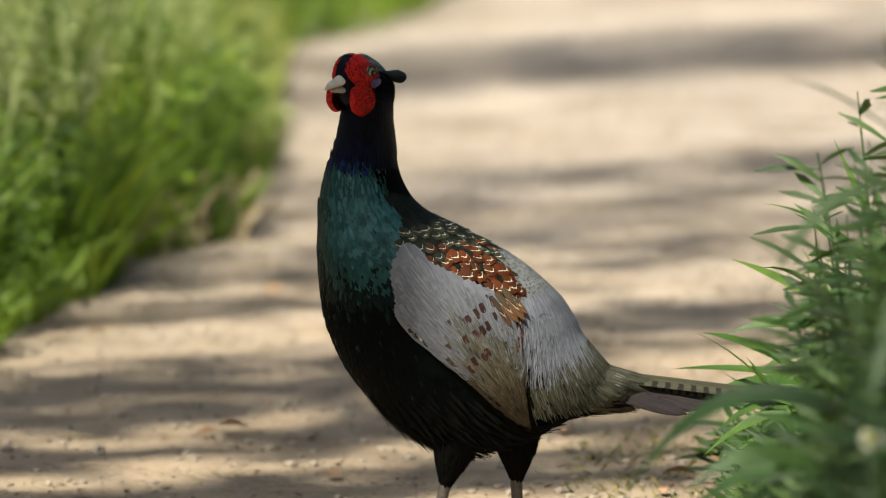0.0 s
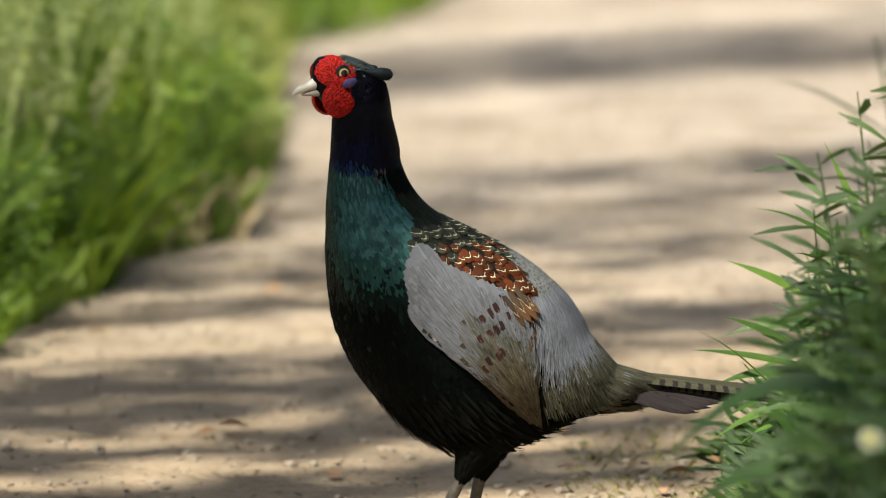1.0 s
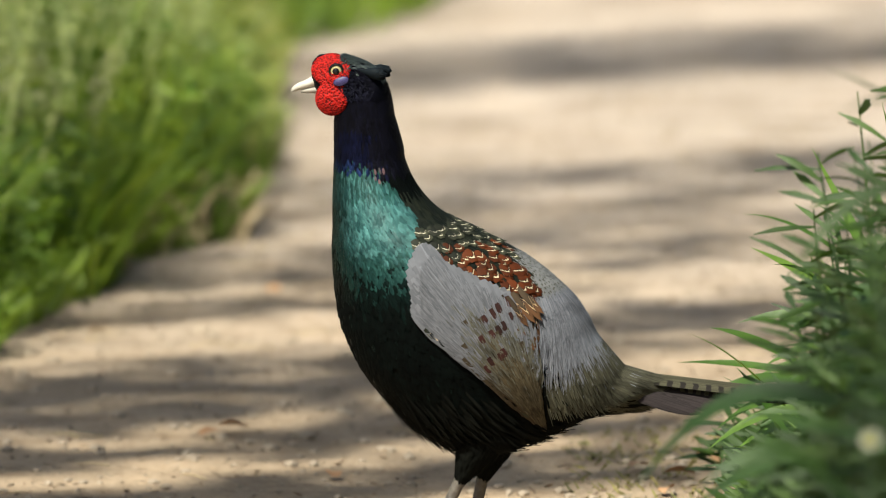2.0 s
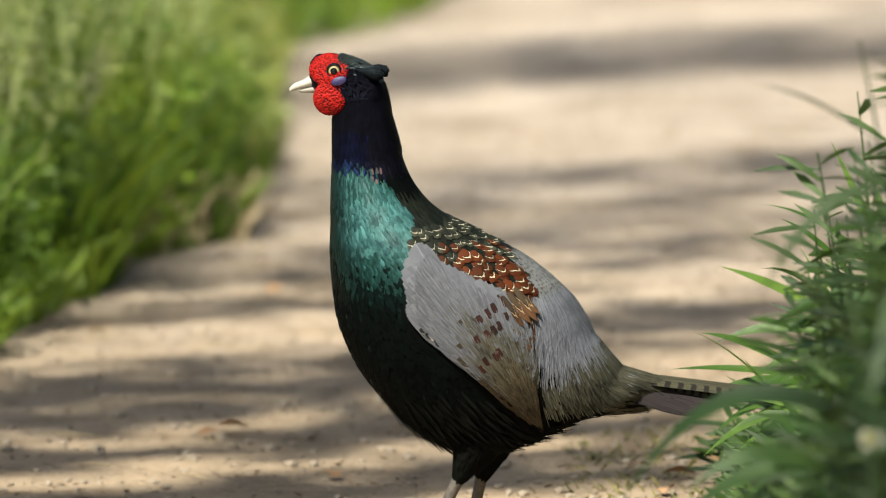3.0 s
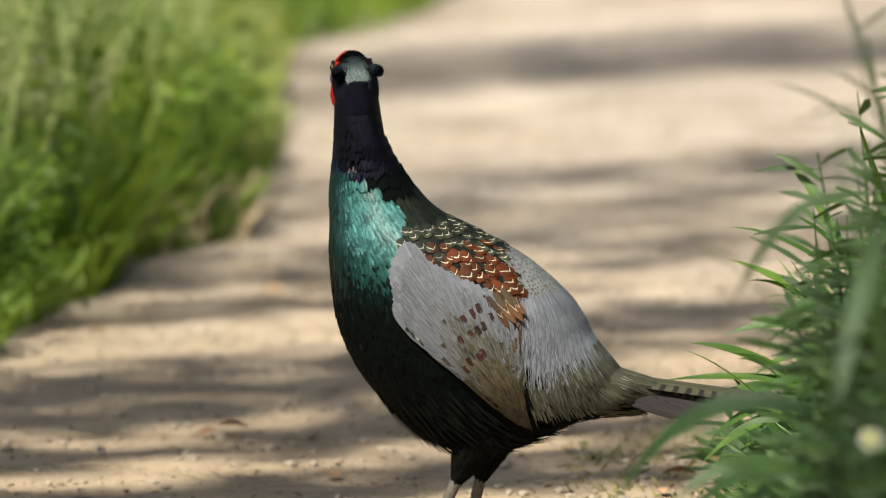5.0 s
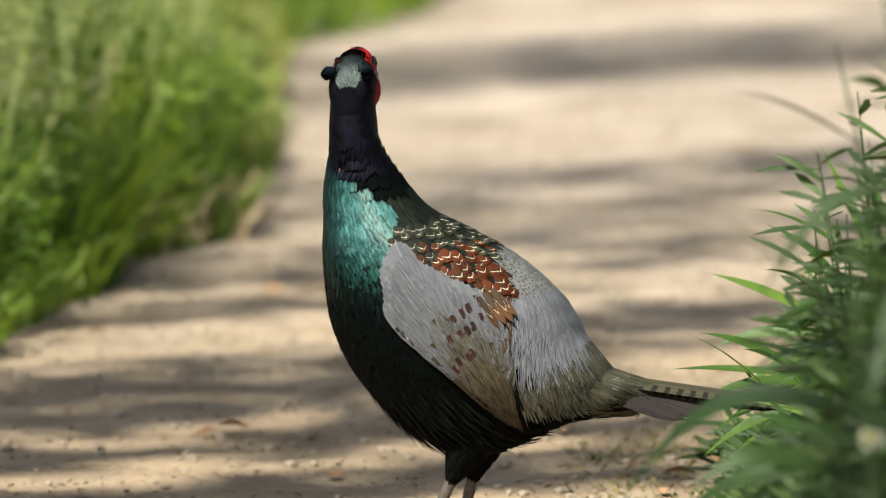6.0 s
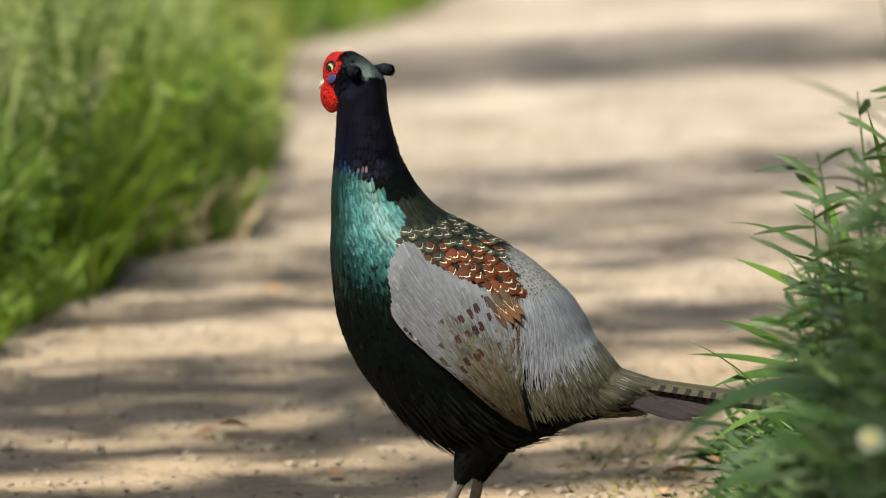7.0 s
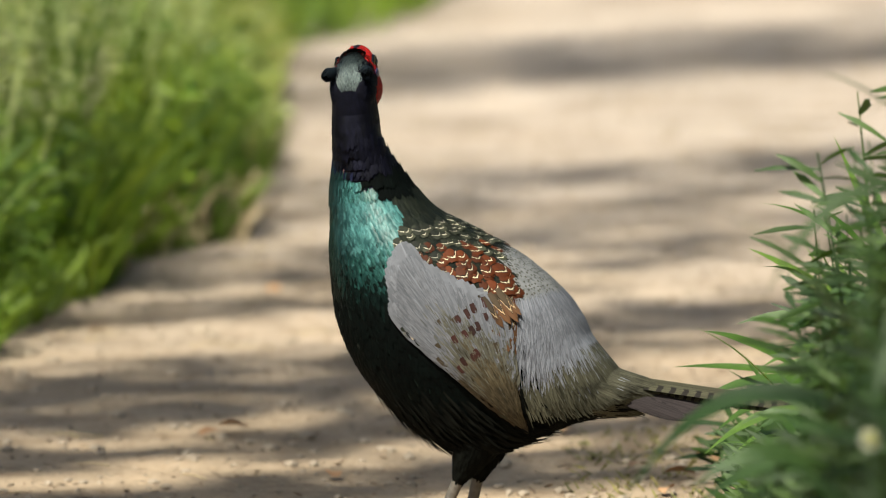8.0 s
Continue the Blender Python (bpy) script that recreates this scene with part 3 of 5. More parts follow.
    for side in (1, -1):
        rings_v, wf = [], []
        na, nb = 25, 19
        for i in range(na):
            for j in range(nb):
                rings_v.append(wing_point(i / (na - 1), j / (nb - 1) * 0.96, side, -0.0025)[0])
        for i in range(na - 1):
            for j in range(nb - 1):
                q = i * nb + j
                face = (q, q + 1, q + nb + 1, q + nb)
                wf.append(face if side > 0 else face[::-1])
        wing = mesh_object("wing", rings_v, wf, M_BROWN, bird, "folded wing with lavender grey coverts and rust spots")
        solid = wing.modifiers.new("thick", "SOLIDIFY")
        solid.thickness, solid.offset = 0.002, 0

        def place(source, a, b0, b1, lift):
            p, n = wing_point(a, b0, side, lift)
            e, _ = wing_point(a, b1, side, lift * 0.6)
            d = (e - p)
            size = d.length
            d.normalize()
            n = (n - d * n.dot(d)).normalized()
            m = Matrix((d, n.cross(d), n)).transposed().to_4x4()
            m.translation = p
            return m @ Matrix.Diagonal((size, size, size, 1))

        made = None
        for i in range(40):
            a = 0.02 + 0.96 * (i // 2) / 19
            far = i % 2 == 0
            m = place(flight, a, 0.48 if far else 0.38, 1.0 if far else 0.80 + 0.04 * (i % 3), 0.0016 + 0.0006 * (i // 2 % 3) + (0 if far else 0.0012))
            if made is None:
                made = flight.build("flight_feather", M_BROWN, wing)
                made.matrix_basis = m
            else:
                grown(made, m)
        made = None
        for i, (a, b0, b1) in enumerate([(0.0, -0.02, 0.34), (0.035, 0.0, 0.38), (0.075, -0.02, 0.30), (0.11, 0.02, 0.30), (0.02, 0.16, 0.46)]):
            m = place(tert, a, b0, b1, 0.004 - 0.0006 * i)
            if made is None:
                made = tert.build("tertial", M_TERTIAL, wing, "buff tertial feather with orange edge")
                made.matrix_basis = m
            else:
                grown(made, m)
        for i, (f0, z0, f1, z1) in enumerate(((-0.026, 0.221, -0.045, 0.194), (-0.031, 0.225, -0.051, 0.197), (-0.037, 0.229, -0.0565, 0.198), (-0.022, 0.223, -0.040, 0.199), (-0.040, 0.226, -0.0585, 0.2045))):
            (p, n), (e, _) = on_flank(f0, z0), on_flank(f1, z1)
            p, e, n = (Vector((q.x, q.y * side, q.z)) for q in (p + n * (0.0075 - 0.0006 * i), e + n * 0.0065, n))
            d = (e - p).normalized()
            n = (n - d * n.dot(d)).normalized()
            m = Matrix((d, n.cross(d), n)).transposed().to_4x4()
            m.translation = p
            ln = (e - p).length
            grown(made, m @ Matrix.Diagonal((ln, ln * 0.52, ln * 0.8, 1)))
        grey, rust, drab = Vanes(), Vanes(), Vanes()
        for row in range(22):
            b = 0.60 - row * 0.03
            for i in range(40):
                a = (i + 0.5 * (row % 2) + rng.uniform(-0.25, 0.25)) / 39
                if not 0.0 <= a <= 1.0 or b < -0.03:
                    continue
                if b > 0.44 + rng.uniform(-0.04, 0.04):
                    continue
                p, n = wing_point(a, b, side, 0.0025)
                e, _ = wing_point(a, b + 0.12, side, 0.0025)
                d = e - p
                if d.length < 1e-4:
                    continue
                wide = 0.011 * (1 - 0.45 * max(0, b))
                drab_one = b > 0.33 + 0.28 * a + rng.gauss(0, 0.04)
                (drab if drab_one else grey).add(p, d, n, 0.021 * rng.uniform(0.85, 1.15), wide * rng.uniform(0.8, 1.1), 0.02, 0.06, 4, 0.6, 0.4)
        # fine streaks that run from grey into brown
        umber, seam = Vanes(), Vanes()
        for i in range(5200):
            a, b = rng.random(), 0.06 + 0.86 * rng.random()
            p, n = wing_point(a, b, side, 0.0031 + 0.0008 * rng.random())
            e, _ = wing_point(a, min(1.02, b + 0.12), side, 0.0031)
            if (e - p).length < 1e-4:
                continue
            t = b - 0.25 - 0.24 * a + rng.gauss(0, 0.08)
            (grey if t < 0.03 else drab if t < 0.24 else umber).add(p, e - p, n, 0.017 * rng.uniform(0.7, 1.2) * (1 - 0.4 * b), rng.uniform(0.0009, 0.0019), 0.0, 0.1, 2)
        # rust spots in three slanting rows
        table = [(wing_f, wing_z, a / 60, b / 60) for a in range(61) for b in range(50) for wing_f, wing_z in [tuple(catmull(np.array(base), a / 60 * 8) * (1 - b / 60) + np.array(tip) * (b / 60))]]
        for row_f, row_z, count in ((-0.0065, 0.2055, 4), (-0.0050, 0.1870, 5), (-0.0060, 0.1640, 4)):
            for i in range(count):
                f, z = row_f - 0.0058 * i + rng.gauss(0, 0.0009), row_z + 0.0048 * i + rng.gauss(0, 0.0009)
                _f, _z, a, b = min(table, key=lambda q: (q[0] - f) ** 2 + (q[1] - z) ** 2)
                p, n = wing_point(a, b, side, 0.0039)
                e, _ = wing_point(a, min(1.0, b + 0.1), side, 0.0039)
                rust.add(p, e - p, n, 0.0090 * rng.uniform(0.8, 1.15), 0.0052 * rng.uniform(0.8, 1.1), 0.0, 0.06, 4, 0.75, 0.7)
        # dark and pale scaling along the wing's front edge
        pale_edge = Vanes()
        for i in range(44):
            b = 0.06 + 0.70 * i / 43
            p, n = wing_point(0.992 - 0.02 * (i % 2), b, side, 0.0040)
            e, _ = wing_point(0.985, min(1.0, b + 0.1), side, 0.0040)
            (pale_edge if i % 3 == 0 else seam).add(p, e - p, n, 0.0085, 0.0032 if i % 3 == 0 else 0.0060, 0.0, 0.1, 3, 0.7, 0.6)
        tagged(pale_edge.build("edge_scaling", M_STRAW, wing, "cream scaling along the wing's edge"), kind="stuff")
        # black vanes stand in for the shadow in the gap behind the wing
        for i in range(36):
            b = 0.50 + 0.46 * rng.random()
            p, n = wing_point(0.0, b, side, 0.0020)
            e, _ = wing_point(0.0, min(1.02, b + 0.1), side, 0.0016)
            seam.add(p + Vector((rng.uniform(-0.008, 0.0025) * (1 - 0.5 * b), 0, 0)) + n * rng.uniform(-0.001, 0.0015), e - p + Vector((rng.uniform(-0.002, 0.002), 0, 0)), n, rng.uniform(0.008, 0.018), 0.0020, 0.0, 0.1, 2)
        tagged(umber.build("primary_covert_plumage", M_UMBER, wing, "streaky brown feathers of the lower wing"), kind="stuff")
        tagged(seam.build("edge_and_gap_plumage", M_BLACK, wing, "dark wing-edge scaling and black vanes for the shadow behind the wing"), kind="stuff")
        tagged(grey.build("covert_plumage", M_GREY, wing, "smooth lavender grey wing coverts"), kind="stuff")
        tagged(drab.build("lower_covert_plumage", M_DRAB, wing, "drab olive-brown lower wing coverts"), kind="stuff")
        tagged(rust.build("spotted_covert_plumage", M_MAROON, wing, "rust-red spots on the wing coverts"), kind="stuff")
        made = None
        for i in range(11):
            m = place(tert, 0.985 - 0.006 * (i % 2), 0.02 + 0.075 * i, 0.14 + 0.075 * i, 0.0042)
            if made is None:
                made = tert.build("edge_feather", M_DARKM, wing, "dark wing-edge feather with pale tip")
                made.matrix_basis = m
            else:
                grown(made, m)

    # tail
    tail = new("tail")
    tail.parent = bird
    tail.matrix_basis = pose(-0.135, 0, 0.1485)
    tagged(tail, "long tapering olive tail barred with black")
    olive, purple = Vanes(), Vanes()
    olive.add(Vector((0, 0, 0)), Vector((-1, 0, 0)), Vector((0, 0, 1)), 1.0, 0.105, 0.0, 0.28, 10, 0.9, 0.1)
    purple.add(Vector((0, 0, 0)), Vector((-1, 0, 0)), Vector((0, 0, 1)), 1.0, 0.17, 0.0, 0.12, 8, 0.7, 0.05)
    for source, mat, rows_ in ((olive, M_TAIL, [(0.3, 0.30, 7.0, 0.011, 0), (1.4, 0.19, 7.8, 0.0085, 30), (-1.4, 0.19, 7.8, 0.0085, -30)]),
                               (purple, M_TAILP, [(2.6, 0.122, 11.0, 0.005, 50), (-2.6, 0.122, 11.0, 0.005, -50), (3.6, 0.112, 12.5, 0.003, 56), (-3.6, 0.112, 12.5, 0.003, -56), (4.6, 0.104, 14.5, 0.001, 60), (-4.6, 0.104, 14.5, 0.001, -60), (6.0, 0.092, 17, -0.002, 66), (-6.0, 0.092, 17, -0.002, -66)])):
        made = None
        for yaw, size, down, up, roll in rows_:
            m = pose(0.015, yaw * 0.0022, up, 0, 0, -yaw) @ pose(0, 0, 0, 0, -down, 0) @ pose(0, 0, 0, -roll, 0, 0) @ Matrix.Diagonal((size, size, size, 1))
            if made is None:
                made = source.build("tail_feather", mat, tail)
                made.matrix_basis = m
            else:
                grown(made, m)

    # head, turning on the neck
    head_rows = np.array([(0.0505, 0.043, 0.026, 0.005), (0.0445, 0.050, 0.015, 0.0105), (0.0340, 0.0500, 0.004, 0.0145), (0.0200, 0.0485, -0.002, 0.0170),
                          (0.0060, 0.0460, -0.008, 0.0185), (-0.0050, 0.0415, -0.010, 0.0178), (-0.0110, 0.0360, -0.008, 0.0155), (-0.0145, 0.0290, -0.002, 0.0115), (-0.0165, 0.020, 0.004, 0.0040)])
    hx, hz_t, hz_b, hw = head_rows[::-1].T

    def skull_y(x, z):
        """Half width of the head at forward x and height z."""
        zt, zb, w = (float(np.interp(x, hx, r)) for r in (hz_t, hz_b, hw))
        c = max(-1, min(1, (2 * z - zt - zb) / (zt - zb)))
        return w * (1 - c * c) ** 0.425

    rings = []
    for i in range(33):
        x, zt, zb, w = catmull(head_rows, 8 * i / 32)
        rings.append([Vector((x, w * math.copysign(abs(math.sin(a)) ** 0.85, math.sin(a)), (zt + zb) / 2 + (zt - zb) / 2 * math.cos(a))) for a in (2 * math.pi * j / 28 for j in range(28))])
    v, f = rings_mesh(rings)
    ids = [1 if sum(v[i].x for i in q) / len(q) > 0.0385 and sum(v[i].z for i in q) / len(q) > 0.0335 and abs(sum(v[i].y for i in q) / len(q)) > 0.0050 else 0 for q in f]
    head = mesh_object("head", v, f, [M_NECK, M_RED], bird, "blue-black head with red face wattles", ids=ids)
    crown = Vanes()
    for i in range(1300):
        q = rng.uniform(2.5, 7.6)
        x, zt, zb, w = catmull(head_rows, q)
        x2, zt2, zb2, w2 = catmull(head_rows, q + 0.25)
        a = max(-1.0, min(1.0, rng.gauss(0, 0.5 if q < 3 else 0.62)))
        p = Vector((x, w * math.sin(a), (zt + zb) / 2 + (zt - zb) / 2 * math.cos(a)))
        e = Vector((x2, w2 * math.sin(a), (zt2 + zb2) / 2 + (zt2 - zb2) / 2 * math.cos(a)))
        n = (p - Vector((0.012, 0, 0.020))).normalized()
        d = (e - p).normalized()
        crown.add(p + n * 0.0006, d - n * n.dot(d), n, 0.0055, 0.0026, 0.03, 0.1, 2)
    tagged(crown.build("crown", M_CROWN, head, "greyish green crown feathers, paled for sky sheen"), kind="stuff")
    cheek = Vanes()
    for i in range(3200):
        q = rng.uniform(1.7, 7.6)
        x, zt, zb, w = catmull(head_rows, q)
        x2, zt2, zb2, w2 = catmull(head_rows, q + 0.25)
        a = rng.choice((-1, 1)) * rng.uniform(0.75, 3.1)
        sa = math.copysign(abs(math.sin(a)) ** 0.85, math.sin(a))
        p = Vector((x, w * sa, (zt + zb) / 2 + (zt - zb) / 2 * math.cos(a)))
        n = (p - Vector((0.006 if x < 0.006 else x, 0, 0.010))).normalized()
        down = Vector((-0.45, 0, -0.9))
        cheek.add(p + n * 0.0004, down - n * n.dot(down), n, 0.008 if p.z < 0.010 else 0.005, 0.0017, -0.03, 0.05, 3)
    tagged(cheek.build("cheek_plumage", M_NECK, head), kind="stuff")
    for side in (1, -1):
        # wattle: two fused lobes, pebbled
        verts, faces = [], []
        nr, ns = 15, 60
        cx, cz = 0.0305, 0.0262

        def reach(t):
            best = 0
            for ex, ez, rx, rz in ((0.0325, 0.0372, 0.0182, 0.0142), (0.0305, 0.0128, 0.0148, 0.0158), (0.0285, 0.025, 0.0120, 0.012)):
                # distance from the centre to the lobe's rim along t
                ux, uz = math.cos(t) / rx, math.sin(t) / rz
                ox, oz = (cx - ex) / rx, (cz - ez) / rz
                A, B, C = ux * ux + uz * uz, 2 * (ox * ux + oz * uz), ox * ox + oz * oz - 1
                D = B * B - 4 * A * C
                if D > 0:
                    best = max(best, (-B + math.sqrt(D)) / (2 * A))
            return best
        for i in range(nr + 1):
            r = i / nr
            for j in range(ns):
                t = 2 * math.pi * j / ns
                rr = reach(t) * min(1, r * 1.08) * (1 - 0.06 * (i == nr))
                x, z = cx + math.cos(t) * rr, cz + math.sin(t) * rr
                low = min(1, max(0, (0.031 - z) / 0.010))
                y = max(0.0034, skull_y(min(x, 0.048), min(z, 0.0495))) * (1 - low) + 0.0140 * low
                y += 0.0034 * (1 - r ** 4) - 0.005 * (i == nr) * (0.35 + 0.65 * low)
                y -= 9.0 * low * max(0, x - 0.032) ** 2
                y += 0.0007 * noise.noise((x * 600, z * 600, side)) * (1 - r ** 6)
                y += 0.0024 * min(1, max(0, 0.026 - z) / 0.012) - 0.0040 * max(0, 0.006 - z) / 0.012
                verts.append((x, y * side, z))
        for i in range(nr):
            for j in range(ns):
                k = (j + 1) % ns
                face = (i * ns + j, (i + 1) * ns + j, (i + 1) * ns + k, i * ns + k)
                faces.append(face if side > 0 else face[::-1])
        mesh_object("wattle", verts, faces, M_RED, head, "bright red pebbled face wattle")
        # eye
        eye_at = Vector((0.0272, 0.0142 * side, 0.0370))
        rim = rings_mesh([[eye_at + Vector((math.cos(a) * r, side * y, math.sin(a) * r)) for a in (2 * math.pi * j / 24 for j in range(24))]
                          for r, y in ((0.0072, 0.0015), (0.0066, 0.0036), (0.0058, 0.0040), (0.0050, 0.0030))], False)
        eye = mesh_object("eye", *rim, M_PUPIL, head, "dark rimmed round eye")
        for nm, mat, r0, y0 in (("iris", M_IRIS, 0.0050, 0.0028), ("pupil", M_PUPIL, 0.0031, 0.0044)):
            dome = rings_mesh([[eye_at + Vector((math.cos(a) * r0 * q, side * (y0 + 0.0014 * (1 - q * q)), math.sin(a) * r0 * q)) for a in (2 * math.pi * j / 20 for j in range(20))]
                               for q in (1.0, 0.8, 0.5, 0.15)])
            mesh_object(nm, *dome, mat, eye, "pale yellow iris" if nm == "iris" else "")
        patch = rings_mesh([[Vector((0.0222 + math.cos(a) * 0.0070 * q, side * (0.0196 + 0.0012 * (1 - q * q)), 0.0285 + math.sin(a) * 0.0042 * q + 0.3 * math.cos(a) * -0.0058 * q))
                             for a in (2 * math.pi * j / 20 for j in range(20))] for q in (1.0, 0.85, 0.5, 0.15)])
        mesh_object("eye_patch", *patch, M_BLUE, head, "small violet-blue skin patch under the eye")
        # ear tuft
        pts = [(0.012, 0.0110, 0.0390), (0.003, 0.0140, 0.0376), (-0.0030, 0.0158, 0.0370), (-0.0080, 0.0172, 0.0366), (-0.0120, 0.0180, 0.0362), (-0.0140, 0.0183, 0.0358)]
        thick = [0.0008, 0.0026, 0.0046, 0.0062, 0.0054, 0.0014]
        v, f = tube([(x, y * side, z) for x, y, z in pts], thick, 12, 0.9)
        tuft = mesh_object("ear_tuft", v, f, M_TUFT, head, "black glossy ear tuft")
        tv = Vanes()
        for i in range(420):
            q = rng.uniform(1.2, 4.7)
            arr = np.array(pts)
            p, e = Vector(catmull(arr, q)), Vector(catmull(arr, min(5, q + 0.3)))
            o = Vector((rng.uniform(-1, 1), rng.uniform(-1, 1), rng.uniform(-1, 1))).normalized()
            p, e = Vector((p.x, p.y * side, p.z)), Vector((e.x, e.y * side, e.z))
            d = (e - p).normalized()
            o = (o - d * o.dot(d)).normalized()
            tv.add(p + o * (0.9 * float(np.interp(q, range(6), thick))), d, o, rng.uniform(0.003, 0.005), 0.0022, 0.02)
        tagged(tv.build("tuft_barbs", M_TUFT, tuft), kind="stuff")

    def mandible(rows):
        rr = []
        for x, zt, zb, w in rows:
            rr.append([Vector((x, w * math.sin(a), (zt + zb) / 2 + (zt - zb) / 2 * math.cos(a))) for a in (2 * math.pi * j / 16 for j in range(16))])
        return rings_mesh(rr)
    upper = [tuple(catmull(np.array([(0.0440, 0.0330, 0.0215, 0.0062), (0.0500, 0.0310, 0.0205, 0.0056), (0.0560, 0.0270, 0.0190, 0.0044), (0.0635, 0.0235, 0.0170, 0.0027), (0.0685, 0.0190, 0.0155, 0.0006)]), i / 4)) for i in range(17)]
    mesh_object("upper_mandible", *mandible(upper), M_BEAK, head, "pale horn-coloured hooked upper bill")
    lower = [tuple(catmull(np.array([(0.0440, 0.0225, 0.0150, 0.0055), (0.0500, 0.0210, 0.0150, 0.0046), (0.0560, 0.0190, 0.0150, 0.0032), (0.0600, 0.0172, 0.0155, 0.0010)]), i / 4)) for i in range(13)]
    mesh_object("lower_mandible", *mandible(lower), M_BEAK2, head)

    # legs
    legs = []
    for side in (1, -1):
        v1, f1 = tube([(-0.008, 0, 0.012), (-0.002, 0, 0.0), (0.0045, 0, -0.030), (0.0055, 0, -0.034)], [0.030, 0.022, 0.0085, 0.0045], 16)
        hip = mesh_object("leg", v1, f1, M_BLACK, bird, "feathered thigh above a scaly grey shank")
        tv = Vanes()
        for i in range(700):
            q, a = rng.random(), rng.uniform(0, 6.283)
            r = 0.0225 * (1 - q) + 0.0080 * q
            c = Vector((-0.002 + 0.0065 * q, 0, -0.030 * q))
            o = Vector((math.cos(a), math.sin(a), 0.2))
            tv.add(c + Vector((math.cos(a) * r, math.sin(a) * r, 0)), Vector((0.1 - 0.3 * math.cos(a), -0.3 * math.sin(a), -1)), o, rng.uniform(0.012, 0.020), 0.0030, 0.06)
        tagged(tv.build("thigh_plumage", M_BLACK, hip), kind="stuff")
        v2, f2 = tube([(0.003, 0, -0.020), (0.006, 0, -0.040), (0.0085, 0, -0.060), (0.011, 0, -0.082), (0.012, 0, -0.092)], [0.0060, 0.0055, 0.0050, 0.0052, 0.0058], 14)
        mesh_object("shank", v2, f2, M_LEG, hip, "grey-brown scaly shank")
        spur = tube([(0.007, 0, -0.064), (-0.001, 0, -0.064), (-0.006, 0, -0.061)], [0.0030, 0.0018, 0.0003], 8)
        mesh_object("spur", *spur, M_LEG, hip)
        for ang, ln in ((0, 0.045), (38, 0.037), (-38, 0.037), (180, 0.016)):
            c, s = math.cos(radians(ang)), math.sin(radians(ang))
            up = 0.012 if ang == 180 else 0
            pts = [(0.012 + c * ln * q, s * ln * q, -0.093 + up * (1 - q) + 0.004 * math.sin(q * 3.1)) for q in (0, 0.3, 0.6, 0.85, 1.0)]
            mesh_object("toe", *tube(pts, [0.0045, 0.0042, 0.0036, 0.0026, 0.0006], 8), M_LEG, hip)
        legs.append(hip)
    return bird, necks, head, legs


bird, bird_necks, bird_head, bird_legs = make_pheasant()


# ---- verge grass ----
def edge_x(y):
    """Where the grass verge ends and the path begins."""
    x = float(np.interp(y, (0.5, 1.84, 2.08, 2.27, 2.66, 2.80, 2.88, 3.31, 3.57, 3.93, 4.64, 5.51, 5.86, 6.04, 6.65, 9.5),
                        (-0.63, -0.485, -0.45, -0.40, -0.40, -0.32, -0.275, -0.275, -0.26, -0.25, -0.265, -0.27, -0.26, -0.15, -0.03, 0.28)))
    return x + 0.008 * math.sin(y * 5.3) + 0.006 * math.sin(y * 13.0)


def blade(vanes, rng, x, y, height, lean, width):
    a, b = rng.uniform(0, 6.283), rng.uniform(0, 6.283)
    out = Vector((math.cos(a), math.sin(a), 0))
    vanes.add(Vector((x, y, ground_height(x, y) - 0.01)), Vector((out.x * 0.14, out.y * 0.14, 1)), Vector((math.cos(b), math.sin(b), 0)), height, width, 0.0, 0.1, 4, 0.8, 0.08, 0.0, Vector((out.x * lean, out.y * lean, -0.22 * lean)))


